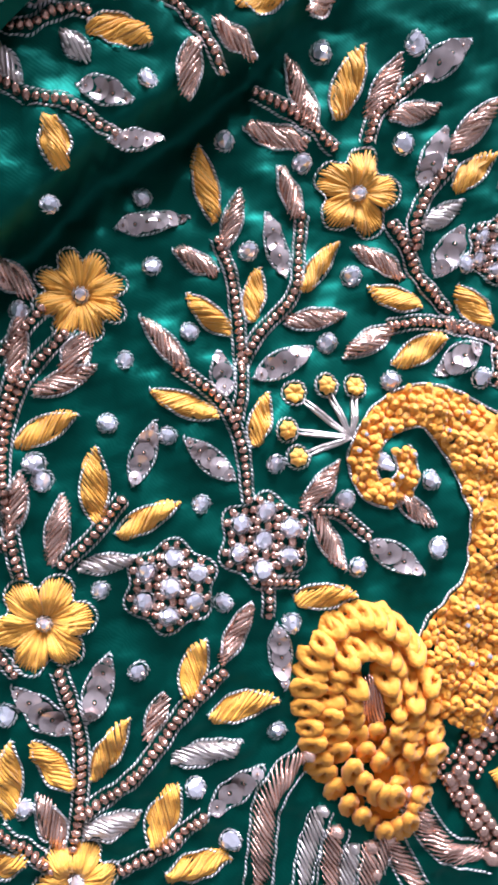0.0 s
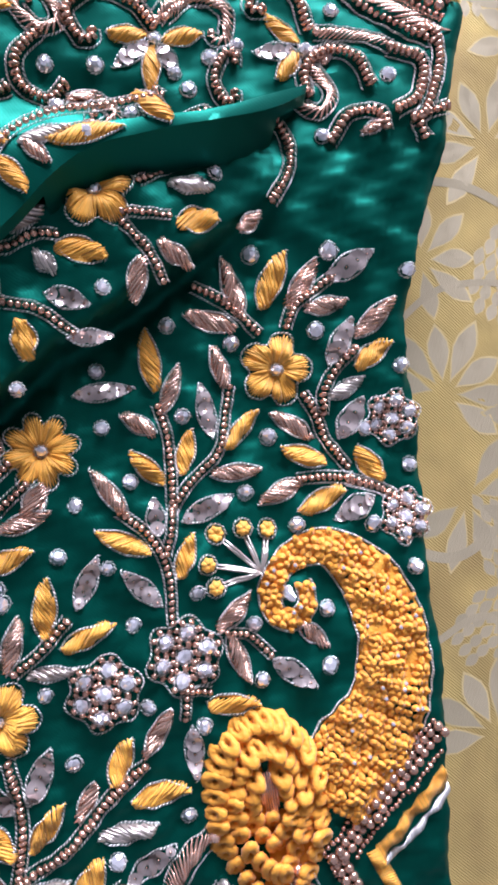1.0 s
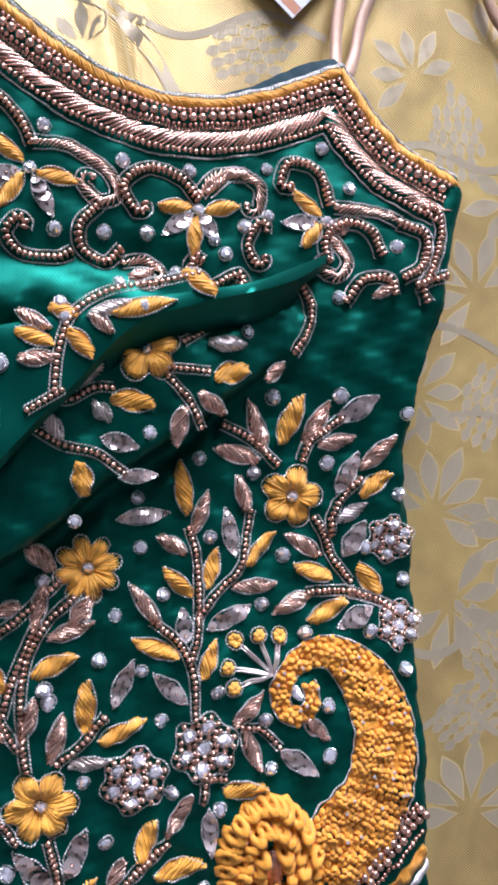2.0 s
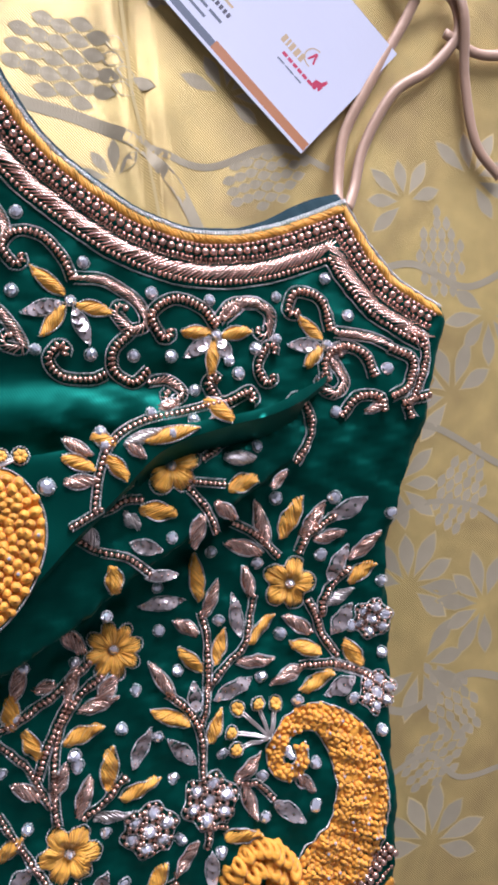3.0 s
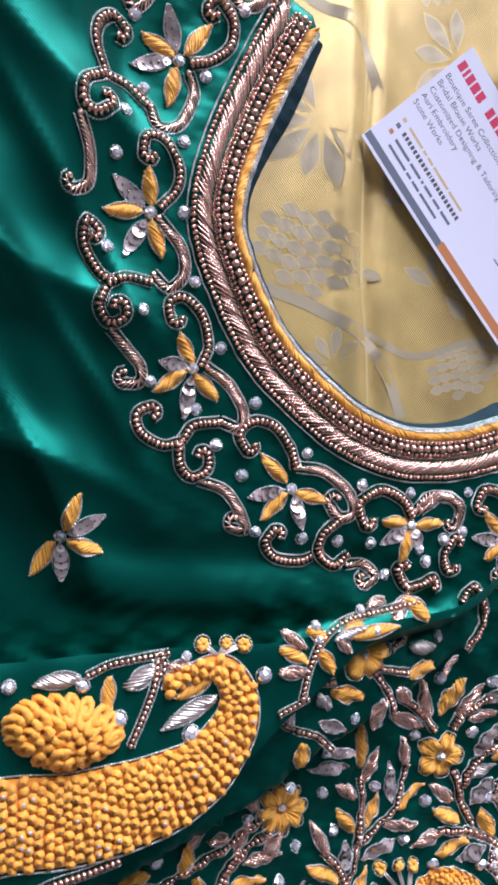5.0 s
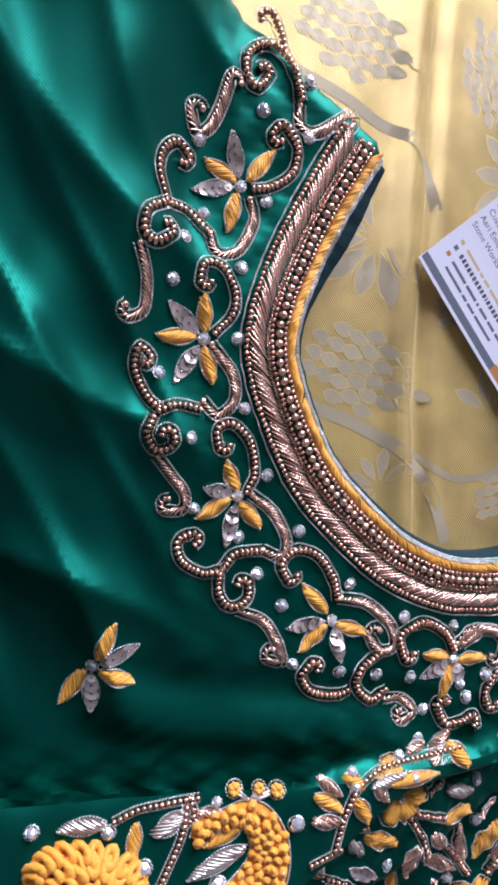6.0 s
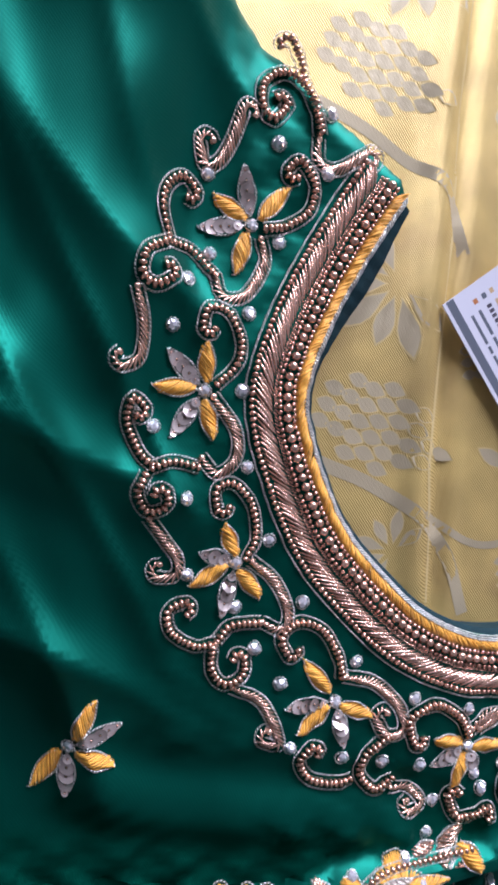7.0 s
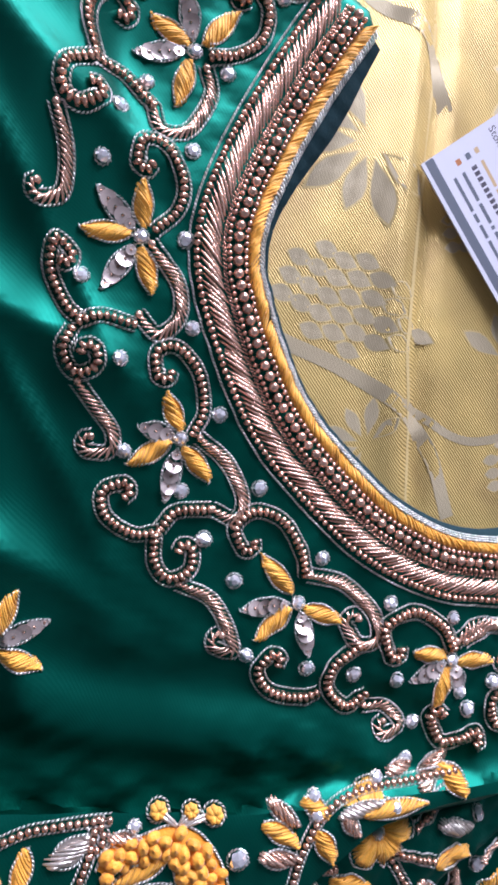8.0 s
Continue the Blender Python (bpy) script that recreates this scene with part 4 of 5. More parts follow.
stone(sleeve, low_layer, -63.1, -50.3, 2.2)
stone(sleeve, low_layer, -63.5, -31.6, 2.4)
stone(sleeve, low_layer, -25.1, -66.2, 2.6)
puff(sleeve, low_layer, 7.0, -47.1, 15.3, 25.0, 4)
stamen(sleeve, low_layer, 10.6, 10.4, 0.6, 20.9, 2.3)
stamen(sleeve, low_layer, 10.6, 10.4, 7.3, 21.6, 2.3)
stamen(sleeve, low_layer, 10.6, 10.4, 13.6, 20.6, 2.3)
stamen(sleeve, low_layer, 10.6, 10.4, -2.3, 13.8, 2.3)
stamen(sleeve, low_layer, 10.6, 10.4, -0.9, 8.1, 2.3)
stem("feather", sleeve, low_layer, 5.0, [(-7.1, -51.9), (-15.8, -58.7), (-21.2, -77.7)])
stem("feather_silver", sleeve, low_layer, 3.9, [(-5.8, -64.2), (-9.5, -71.7), (-12.6, -79.6)])
stem("feather", sleeve, low_layer, 4.7, [(-3.5, -68.8), (-6.6, -81.7)])
stem("feather_silver", sleeve, low_layer, 3.7, [(-0.2, -73.8), (-3.6, -82.5)])
stem("feather", sleeve, low_layer, 4.6, [(3.5, -74.2), (0.5, -83.5)])
stem("feather", sleeve, low_layer, 4.3, [(8.2, -70.9), (3.7, -79.8)])
stem("feather", sleeve, low_layer, 5.3, [(12.5, -64.1), (16.7, -74.3), (20.8, -79.1), (28.9, -82.5)])
stem("feather", sleeve, low_layer, 4.5, [(7.7, -72.8), (12.2, -85.5)])
stem("pearls", sleeve, low_layer, 4.8, [(22.5, -64.1), (27.2, -59.8), (37.0, -49.4), (52.8, -35.2)])
stem("beadrow", sleeve, low_layer, 2.2, [(19.6, -61.3), (26.4, -55.8), (35.6, -45.3), (51.2, -33.1)])
stem("beadrow", sleeve, low_layer, 1.9, [(28.2, -64.4), (36.0, -55.3), (52.5, -41.1)])
stem("yellow_cord", sleeve, low_layer, 3.9, [(33.9, -65.3), (41.6, -57.6), (53.6, -47.3)])
stem("silver_cord", sleeve, low_layer, 1.9, [(35.9, -67.2), (43.3, -61.6), (54.0, -51.0)])
stem("pearls", sleeve, low_layer, 4.8, [(23.1, -63.3), (27.5, -73.1), (31.2, -79.5)])
stem("beadrow", sleeve, low_layer, 2.2, [(20.5, -63.1), (24.5, -72.2), (28.6, -79.5)])
stem("yellow_cord", sleeve, low_layer, 3.9, [(32.8, -64.0), (37.6, -75.0), (38.6, -81.2)])
cluster(sleeve, cloth, 48.9, 44.9, 7.3)
cluster(sleeve, cloth, 50.0, 19.6, 7.4)
stone(sleeve, cloth, 54.6, 81.2, 2.2)
stone(sleeve, cloth, 52.1, 57.9, 2.3)
stone(sleeve, cloth, 41.6, 43.0, 2.3)
stone(sleeve, cloth, 52.9, 32.6, 2.3)
stone(sleeve, cloth, 50.8, 6.6, 2.3)
stem("vine", sleeve, cloth, 2.7, [(35.6, 30.2), (45.7, 26.6), (50.2, 23.0)])
flower(sleeve, high_layer, -20.8, 101.6, 9.3, 5, 20)
stem("vine", sleeve, high_layer, 2.6, [(-10.8, 103.2), (1.7, 110.0)])
stem("vine", sleeve, high_layer, 2.5, [(-15.2, 96.6), (-4.7, 95.2)])
stem("vine", sleeve, high_layer, 2.5, [(-15.4, 94.3), (-10.5, 88.0), (-7.3, 80.5)])
stem("vine", sleeve, high_layer, 2.6, [(-48.9, 92.3), (-41.8, 89.2), (-34.5, 92.1), (-29.8, 92.1)])
stem("vine", sleeve, high_layer, 2.5, [(-49.3, 82.3), (-43.0, 78.0), (-35.0, 75.6), (-28.3, 70.2)])
leaf("c", sleeve, high_layer, -6.6, 107.9, 0.5, 119.4, 5.9)
leaf("w", sleeve, high_layer, -3.8, 102.6, 7.0, 102.5, 5.1)
leaf("y", sleeve, high_layer, -2.7, 94.8, 7.6, 94.8, 6.7)
leaf("c", sleeve, high_layer, -7.8, 89.1, 0.3, 84.1, 5.3)
leaf("c", sleeve, high_layer, -12.5, 86.3, -14.1, 75.7, 5.5)
leaf("y", sleeve, high_layer, -30.0, 90.2, -19.4, 86.2, 6.3)
leaf("w", sleeve, high_layer, -35.0, 87.3, -30.5, 84.6, 5.0)
leaf("y", sleeve, high_layer, -38.1, 73.1, -39.6, 64.9, 6.1)
leaf("w", sleeve, high_layer, -41.4, 92.8, -32.1, 98.0, 5.5)
leaf("s", sleeve, high_layer, -33.5, 79.4, -24.0, 76.3, 5.5)
leaf("s", sleeve, high_layer, -29.6, 69.0, -19.8, 69.1, 4.3)
leaf("w", sleeve, high_layer, -46.7, 85.6, -42.8, 79.6, 4.7)
stone(sleeve, high_layer, -10.5, 114.5, 2.2)
stone(sleeve, high_layer, 7.5, 105.8, 2.2)
stone(sleeve, high_layer, -21.0, 80.0, 2.0)
stone(sleeve, high_layer, -41.3, 58.9, 1.9)
stone(sleeve, high_layer, 36.0, 115.5, 2.2)
stone(body, high_layer, 10.6, 136.7, 2.3)
stem("scroll", sleeve, high_layer, 2.9, [(18.9, 116.1), (23.6, 121.1), (27.1, 114.7), (26.6, 107.3), (21.5, 99.9)])
leaf("c", sleeve, high_layer, 12.6, 92.1, 18.4, 97.7, 4.6)
stem("scroll", body, high_layer, 3.4, [(33.1, 126.7), (33.8, 133.0), (39.9, 136.9), (46.1, 133.7), (48.8, 127.1)])
stem("scroll", sleeve, high_layer, 3.1, [(60.8, 113.0), (60.1, 118.1), (67.0, 120.0)])
leaf("c", sleeve, high_layer, 45.5, 114.7, 52.7, 118.9, 3.6)
stem("vine", sleeve, low_layer, 3.0, [(-88.9, 24.0), (-79.0, 23.2), (-68.4, 26.9), (-56.1, 34.5), (-45.7, 43.0)])
stem("vine", sleeve, low_layer, 2.9, [(-102.2, 29.5), (-90.6, 22.9), (-82.1, 19.1)])
stem("vine", sleeve, low_layer, 3.0, [(-52.3, 32.0), (-59.2, 18.3), (-62.3, 9.5)])
leaf("y", sleeve, low_layer, -70.1, 25.2, -68.2, 35.5, 6.0)
leaf("y", sleeve, low_layer, -90.6, 25.1, -80.5, 26.6, 5.9)
leaf("y", sleeve, low_layer, -62.6, 15.1, -64.9, 25.0, 5.7)
leaf("y", sleeve, low_layer, -101.4, 27.7, -102.0, 17.4, 6.3)
leaf("c", sleeve, low_layer, -42.7, 30.3, -38.7, 38.0, 6.5)
leaf("c", sleeve, low_layer, -54.1, 52.6, -46.5, 46.2, 6.5)
leaf("c", sleeve, low_layer, -61.6, 35.1, -56.4, 38.4, 5.1)
stone(sleeve, low_layer, -65.1, 43.3, 2.3)
stone(sleeve, low_layer, -78.9, 31.0, 2.4)
stone(sleeve, low_layer, -51.4, 14.5, 2.5)
stone(sleeve, low_layer, -50.1, 43.1, 2.1)
stem("vine", sleeve, low_layer, 2.3, [(-74.2, 22.4), (-65.5, 13.2), (-59.1, -0.3)])
stem("vine", sleeve, low_layer, 2.4, [(-73.8, -0.5), (-68.1, -11.0), (-60.9, -24.2)])
leaf("c", sleeve, low_layer, -67.7, 33.0, -65.6, 46.2, 5.6)
leaf("c", sleeve, low_layer, -62.0, 4.3, -70.3, 8.3, 5.5)
leaf("y", sleeve, low_layer, -75.1, -12.9, -67.2, -8.1, 5.7)
leaf("s", sleeve, low_layer, -71.8, -24.6, -65.3, -16.4, 6.2)
stone(sleeve, low_layer, -66.0, -5.8, 1.9)
stone(sleeve, low_layer, -67.9, 28.1, 1.8)
stone(sleeve, low_layer, -72.4, 13.3, 1.8)
stem("vine", flap, fold, 2.5, [(-44.3, 91.3), (-42.5, 101.4), (-38.7, 109.7), (-30.0, 115.1), (-16.6, 117.6), (-7.0, 119.8)])
stem("vine", flap, fold, 2.2, [(-50.8, 86.8), (-42.5, 91.1)])
stem("vine", flap, fold, 2.2, [(-107.3, 98.6), (-101.6, 101.3), (-95.8, 102.6), (-85.3, 104.3)])
stem("vine", flap, fold, 2.2, [(-87.6, 104.3), (-86.0, 100.5), (-88.2, 97.5)])
leaf("y", flap, fold, -9.8, 121.2, -3.2, 113.6, 5.9)
leaf("y", flap, fold, -43.7, 112.1, -37.9, 108.4, 4.6)
leaf("c", flap, fold, -52.0, 110.7, -43.9, 106.2, 4.3)
leaf("y", flap, fold, -52.1, 106.5, -43.7, 101.8, 4.6)
leaf("c", flap, fold, -52.0, 98.6, -42.9, 99.7, 5.0)
leaf("c", flap, fold, -24.4, 118.1, -18.4, 121.0, 4.1)
leaf("w", flap, fold, -35.3, 108.8, -24.4, 112.7, 4.0)
leaf("y", flap, fold, -100.8, 98.1, -102.0, 87.9, 4.5)
leaf("w", flap, fold, -95.5, 94.6, -89.1, 101.4, 6.4)
stone(flap, fold, -21.5, 111.3, 2.1)
stone(flap, fold, -41.7, 112.6, 1.8)
stone(flap, fold, -27.2, 117.4, 1.7)
stone(flap, fold, -80.0, 103.4, 1.6)
leaf("w", flap, fold, -109.5, 98.6, -121.5, 95.8, 5.5)
leaf("w", flap, fold, -70.6, 92.5, -85.9, 83.2, 6.0)
leaf("y", flap, fold, -72.1, 97.1, -82.6, 92.0, 5.0)
leaf("y", flap, fold, -39.8, 106.1, -35.0, 98.3, 5.0)
leaf("y", flap, fold, -29.9, 109.6, -13.2, 112.6, 5.0)
leaf("c", flap, fold, -34.9, 109.4, -29.3, 104.8, 4.2)
leaf("c", flap, fold, -85.0, 100.4, -78.1, 101.1, 4.2)
stone(flap, fold, -56.8, 98.2, 2.8)
stone(flap, fold, -77.4, 82.2, 3.0)
stone(flap, fold, -98.0, 86.8, 2.7)
stone(flap, fold, -108.4, 96.0, 2.2)
stone(flap, fold, -127.8, 95.9, 2.2)
stone(flap, fold, -40.6, 109.0, 2.0)
stem("vine", flap, fold, 2.4, [(-88.1, 102.0), (-88.9, 95.1), (-91.6, 86.3), (-94.2, 79.5)])
stamen(flap, fold, -70.6, 103.6, -75.4, 106.8, 2.3)
stamen(flap, fold, -70.6, 103.6, -63.2, 106.9, 2.3)
stamen(flap, fold, -70.6, 103.6, -68.2, 107.0, 1.9)
stem("vine", flap, fold, 2.9, [(-120.6, 40.4), (-111.9, 44.5), (-103.1, 46.4), (-95.6, 48.8)])
paisley(flap, fold, [(-85.0, 94.0, 3.2), (-82.8, 97.4, 5.2), (-77.5, 99.0, 5.5), (-72.1, 100.9, 5.8), (-67.3, 98.7, 8.5), (-63.6, 90.9, 11.3), (-65.7, 81.6, 14.9), (-73.3, 72.1, 19.1), (-85.4, 65.7, 22.7), (-99.0, 62.1, 24.5), (-112.2, 60.3, 24.6), (-126, 60.0, 25), (-140, 58.5, 25), (-156, 58, 24)], 2.75)
puff(flap, fold, -112.7, 83.9, 15.6, 8.5, -8)
paisley(sleeve, cloth, [(21.7, -48.4, 22.9), (31.3, -38.2, 26.1), (40.3, -25.1, 20.9), (42.4, -10.4, 18.8), (40.0, 0.9, 16.5), (35.2, 8.7, 13.1), (28.0, 14.4, 9.0), (21.2, 14.1, 7.4), (15.0, 10.4, 6.0), (12.2, 5.3, 5.1), (13.2, -0.2, 4.8), (17.6, -2.1, 4.8), (21.1, 1.7, 4.5), (20.9, 6.6, 3.8)], 1.85)
stone(sleeve, cloth, 16.5, 4.7, 1.9, 1.9)


def curled(points, others, wide):
    """The line with its free ends wound into small curls; ends that meet another line stay."""
    line = list(points)
    for end in (0, 1):
        pts, d = curve_through(line, 0.8)
        if end == 0:
            pts, d = pts[::-1], -d[::-1]
        if min(np.min(np.linalg.norm(o - pts[-1], axis=1)) for o in others) < wide * 1.35:
            continue
        k = min(6, len(d) - 1)
        bend_way = 1.0 if d[-1 - k][0] * d[-1][1] - d[-1 - k][1] * d[-1][0] > 0 else -1.0
        a, at, tail = math.atan2(d[-1][1], d[-1][0]), pts[-1].copy(), []
        for i in range(4):
            a += bend_way * (0.62 + 0.08 * i)
            at = at + np.array([math.cos(a), math.sin(a)]) * (1.45 - 0.12 * i)
            tail.append((float(at[0]), float(at[1])))
        line = line + tail if end else tail[::-1] + line
    return line


scrolls = []


def scroll(kind, wide, points):
    scrolls.append((kind, wide, points))


scroll("scroll", 2.7, [(-92.2, 321.2), (-90.2, 318.3), (-87.6, 312.8)])
scroll("scroll", 3.3, [(-90.6, 304.1), (-93.5, 299.7), (-97.2, 301.9), (-97.7, 308.1), (-93.1, 312.6), (-87.1, 311.2), (-82.5, 305.3), (-80.2, 300.1)])
scroll("coil", 3.2, [(-102.0, 299.4), (-103.3, 291.7), (-105.4, 285.8), (-109.0, 283.8), (-111.3, 288.9)])
scroll("coil", 3.3, [(-80.2, 298.6), (-79.0, 292.9), (-73.5, 292.5), (-65.6, 299.2)])
scroll("scroll", 2.9, [(-110.1, 277.1), (-113.9, 278.9), (-117.4, 275.3), (-118.0, 269.8), (-115.1, 263.1)])
scroll("scroll", 2.8, [(-114.9, 261.6), (-108.9, 262.0), (-103.6, 258.4), (-101.4, 256.8)])
scroll("scroll", 3.0, [(-114.9, 261.6), (-120.2, 257.3), (-120.6, 251.6), (-116.8, 249.8), (-112.7, 252.8)])
scroll("coil", 2.8, [(-121.1, 248.2), (-117.7, 240.4), (-117.1, 232.5), (-120.5, 229.6)])
scroll("coil", 3.0, [(-101.5, 257.1), (-98.8, 252.1), (-92.8, 253.8), (-89.0, 263.3), (-91.1, 269.2)])
scroll("scroll", 3.0, [(-86.9, 289.2), (-84.0, 291.5), (-79.3, 286.3), (-79.5, 279.4), (-85.1, 274.1), (-90.5, 271.8)])
scroll("scroll", 2.8, [(-102.9, 243.4), (-102.1, 248.3), (-96.6, 248.1), (-92.0, 241.7), (-92.1, 235.4), (-96.3, 229.8)])
scroll("coil", 3.0, [(-96.6, 226.6), (-89.4, 219.8), (-87.5, 212.2), (-91.7, 207.5), (-96.6, 210.8)])
scroll("scroll", 2.8, [(-113.4, 221.2), (-116.8, 222.6), (-117.1, 216.7), (-112.7, 209.6), (-109.3, 207.1)])
scroll("scroll", 2.8, [(-109.2, 206.4), (-104.4, 208.8), (-97.2, 208.4)])
scroll("scroll", 2.9, [(-110.4, 204.6), (-111.6, 199.7), (-108.3, 195.4), (-104.1, 197.3), (-104.3, 200.6)])
scroll("coil", 2.9, [(-107.3, 193.6), (-101.9, 188.3), (-97.8, 184.0), (-97.7, 179.6), (-102.2, 178.9)])
scroll("scroll", 2.8, [(-90.3, 198.7), (-91.1, 203.7), (-86.4, 205.5), (-80.5, 200.4), (-77.9, 192.5), (-79.5, 186.6)])
scroll("coil", 3.1, [(-77.6, 186.0), (-70.6, 181.8), (-65.0, 174.2), (-65.8, 168.8), (-71.6, 170.1)])
scroll("scroll", 2.9, [(-93.8, 172.9), (-97.6, 170.4), (-95.8, 165.0), (-89.0, 161.7), (-83.4, 163.1)])
scroll("scroll", 3.0, [(-83.0, 163.9), (-80.1, 168.3), (-72.4, 170.0)])
scroll("scroll", 3.1, [(-84.1, 162.2), (-82.8, 155.6), (-79.1, 152.5), (-74.7, 155.2), (-74.5, 159.6)])
scroll("coil", 3.0, [(-76.5, 151.7), (-68.5, 149.2), (-63.4, 143.2), (-60.9, 137.3), (-65.2, 137.9)])
scroll("scroll", 3.0, [(-63.0, 162.1), (-65.6, 166.8), (-61.0, 171.3), (-53.6, 169.6), (-48.1, 162.8), (-46.1, 157.7)])
scroll("coil", 3.3, [(-45.1, 158.0), (-36.0, 157.0), (-26.8, 150.6), (-24.8, 144.2), (-29.6, 142.8), (-33.4, 147.1)])
scroll("scroll", 3.2, [(-51.7, 137.5), (-53.9, 133.6), (-50.0, 128.8), (-41.4, 127.9), (-37.6, 129.2)])
scroll("scroll", 3.3, [(-29.2, 141.9), (-34.8, 136.4), (-34.6, 130.3), (-29.0, 126.6), (-24.4, 130.0)])
scroll("coil", 3.0, [(-23.9, 126.8), (-18.2, 127.2), (-13.4, 123.2), (-16.5, 120.6)])
scroll("scroll", 3.4, [(-20.1, 140.8), (-22.7, 147.4), (-15.3, 152.2), (-6.7, 149.2), (-2.3, 144.0)])
scroll("coil", 3.5, [(-1.5, 145.8), (3.6, 150.7), (11.4, 151.0)])
scroll("scroll", 3.5, [(-5.2, 125.0), (-1.0, 119.6), (7.2, 122.9)])
scroll("coil", 3.3, [(0.6, 146.2), (8.4, 151.4), (15.6, 148.1), (15.0, 142.0)])
scroll("scroll", 3.0, [(13.8, 136.8), (11.1, 131.2), (12.7, 126.4)])
scroll("scroll", 3.3, [(21.8, 149.6), (24.7, 154.7), (32.9, 152.0), (35.5, 142.5)])
scroll("coil", 3.3, [(37.4, 141.6), (48.0, 139.7), (54.9, 136.5)])
scroll("coil", 3.3, [(35.7, 132.9), (39.0, 125.4), (35.7, 121.4), (32.0, 123.5)])
scroll("scroll", 3.4, [(54.9, 135.9), (61.6, 131.6), (60.2, 123.5), (54.5, 120.1)])
scroll("scroll", 3.2, [(65.7, 138.9), (66.1, 131.2), (61.6, 119.6), (58.2, 117.7)])
scroll_lines = [curve_through(points, 1.0)[0] for kind, wide, points in scrolls]
for i, (kind, wide, points) in enumerate(scrolls):
    stem(kind, body, cloth, wide, curled(points, scroll_lines[:i] + scroll_lines[i + 1:], wide))
star(body, cloth, -94.4, 271.8, [("y", -105.4, 277.4), ("y", -85.5, 284.4), ("y", -96.6, 258.4), ("s", -99.2, 286.2), ("s", -107.8, 268.2)])
star(body, cloth, -99.1, 227.7, [("s", -110.5, 236.2), ("y", -100.6, 240.3), ("y", -112.5, 226.7), ("s", -105.7, 214.5), ("y", -94.6, 215.5)])
star(body, cloth, -82.2, 185.2, [("y", -87.1, 195.2), ("s", -92.3, 186.3), ("y", -93.4, 177.3), ("s", -83.1, 169.8), ("y", -73.5, 176.1)])
star(body, cloth, -46.8, 151.0, [("y", -57.9, 161.4), ("s", -61.0, 147.5), ("y", -56.1, 140.7), ("s", -41.7, 138.2), ("y", -34.6, 147.2)])
star(body, cloth, -2.3, 141.2, [("y", -13.9, 142.2), ("y", 9.5, 141.9), ("s", -12.9, 134.1), ("y", -5.2, 127.9), ("s", 2.4, 132.3)])
star(body, cloth, -116.4, 133.0, [("y", -111.7, 146.5), ("s", -103.7, 139.9), ("y", -103.7, 128.5), ("s", -114.8, 119.0), ("y", -123.8, 120.1)])
stone(body, cloth, -78.1, 305.9, 2.3)
stone(body, cloth, -91.0, 294.1, 2.2)
stone(body, cloth, -107.8, 281.9, 2.1)
stone(body, cloth, -76.2, 290.5, 2.2)
stone(body, cloth, -103.7, 262.3, 1.9)
stone(body, cloth, -108.5, 254.1, 2.1)
stone(body, cloth, -86.0, 269.5, 2.0)
stone(body, cloth, -91.1, 249.3, 2.1)
stone(body, cloth, -110.3, 242.0, 2.0)
stone(body, cloth, -89.2, 229.5, 2.1)
stone(body, cloth, -110.3, 216.6, 2.0)
stone(body, cloth, -84.0, 210.4, 1.9)
stone(body, cloth, -99.1, 200.3, 1.9)
stone(body, cloth, -74.0, 192.2, 2.1)
stone(body, cloth, -94.4, 180.2, 1.9)
stone(body, cloth, -79.7, 173.2, 2.1)
stone(body, cloth, -61.1, 176.7, 2.2)
stone(body, cloth, -72.4, 162.9, 2.2)
stone(body, cloth, -63.4, 154.1, 2.2)
stone(body, cloth, -57.5, 136.9, 1.9)
stone(body, cloth, -41.6, 135.2, 2.2)
stone(body, cloth, -42.5, 162.4, 2.1)
stone(body, cloth, -28.6, 134.7, 2.2)
stone(body, cloth, -22.5, 153.7, 2.2)
stone(body, cloth, -17.0, 134.5, 2.3)
stone(body, cloth, -9.5, 123.8, 2.1)
stone(body, cloth, 4.6, 128.8, 2.4)
stone(body, cloth, -4.2, 151.8, 2.1)
stem("scroll", sleeve, cloth, 3.3, [(38.1, 114.0), (42.9, 120.1), (50.0, 120.0), (51.3, 115.6)])
star(body, cloth, 34.0, 137.2, [("y", 25.3, 147.2), ("s", 21.4, 137.7), ("y", 26.4, 130.7), ("s", 40.5, 134.9)])
stone(body, cloth, 18.3, 153.2, 1.9)
stone(body, cloth, 17.7, 139.6, 1.9)
stone(body, cloth, 34.9, 159.2, 2.1)
stone(body, cloth, 41.7, 146.9, 2.2)
stone(body, cloth, 53.4, 129.2, 2.2)
stone(body, cloth, 1.7, 132.9, 2.0)

# ---- visiting card ----
card = tagged(new("visiting_card"), "white printed visiting card with grey and brown stripe on brocade", "card")
CU = Vector((62.8, -63.8, 0)).normalized()
CV = Vector((-CU.y, CU.x, 0))
card.matrix_world = Matrix(((CU.x, CV.x, 0, -0.030), (CU.y, CV.y, 0, 0.2670), (0, 0, 1, 0.0004), (0, 0, 0, 1)))


def bend(u, v):
    return 0.5 + 0.0004 * (u - 45) ** 2 + 0.0008 * (v - 26) ** 2


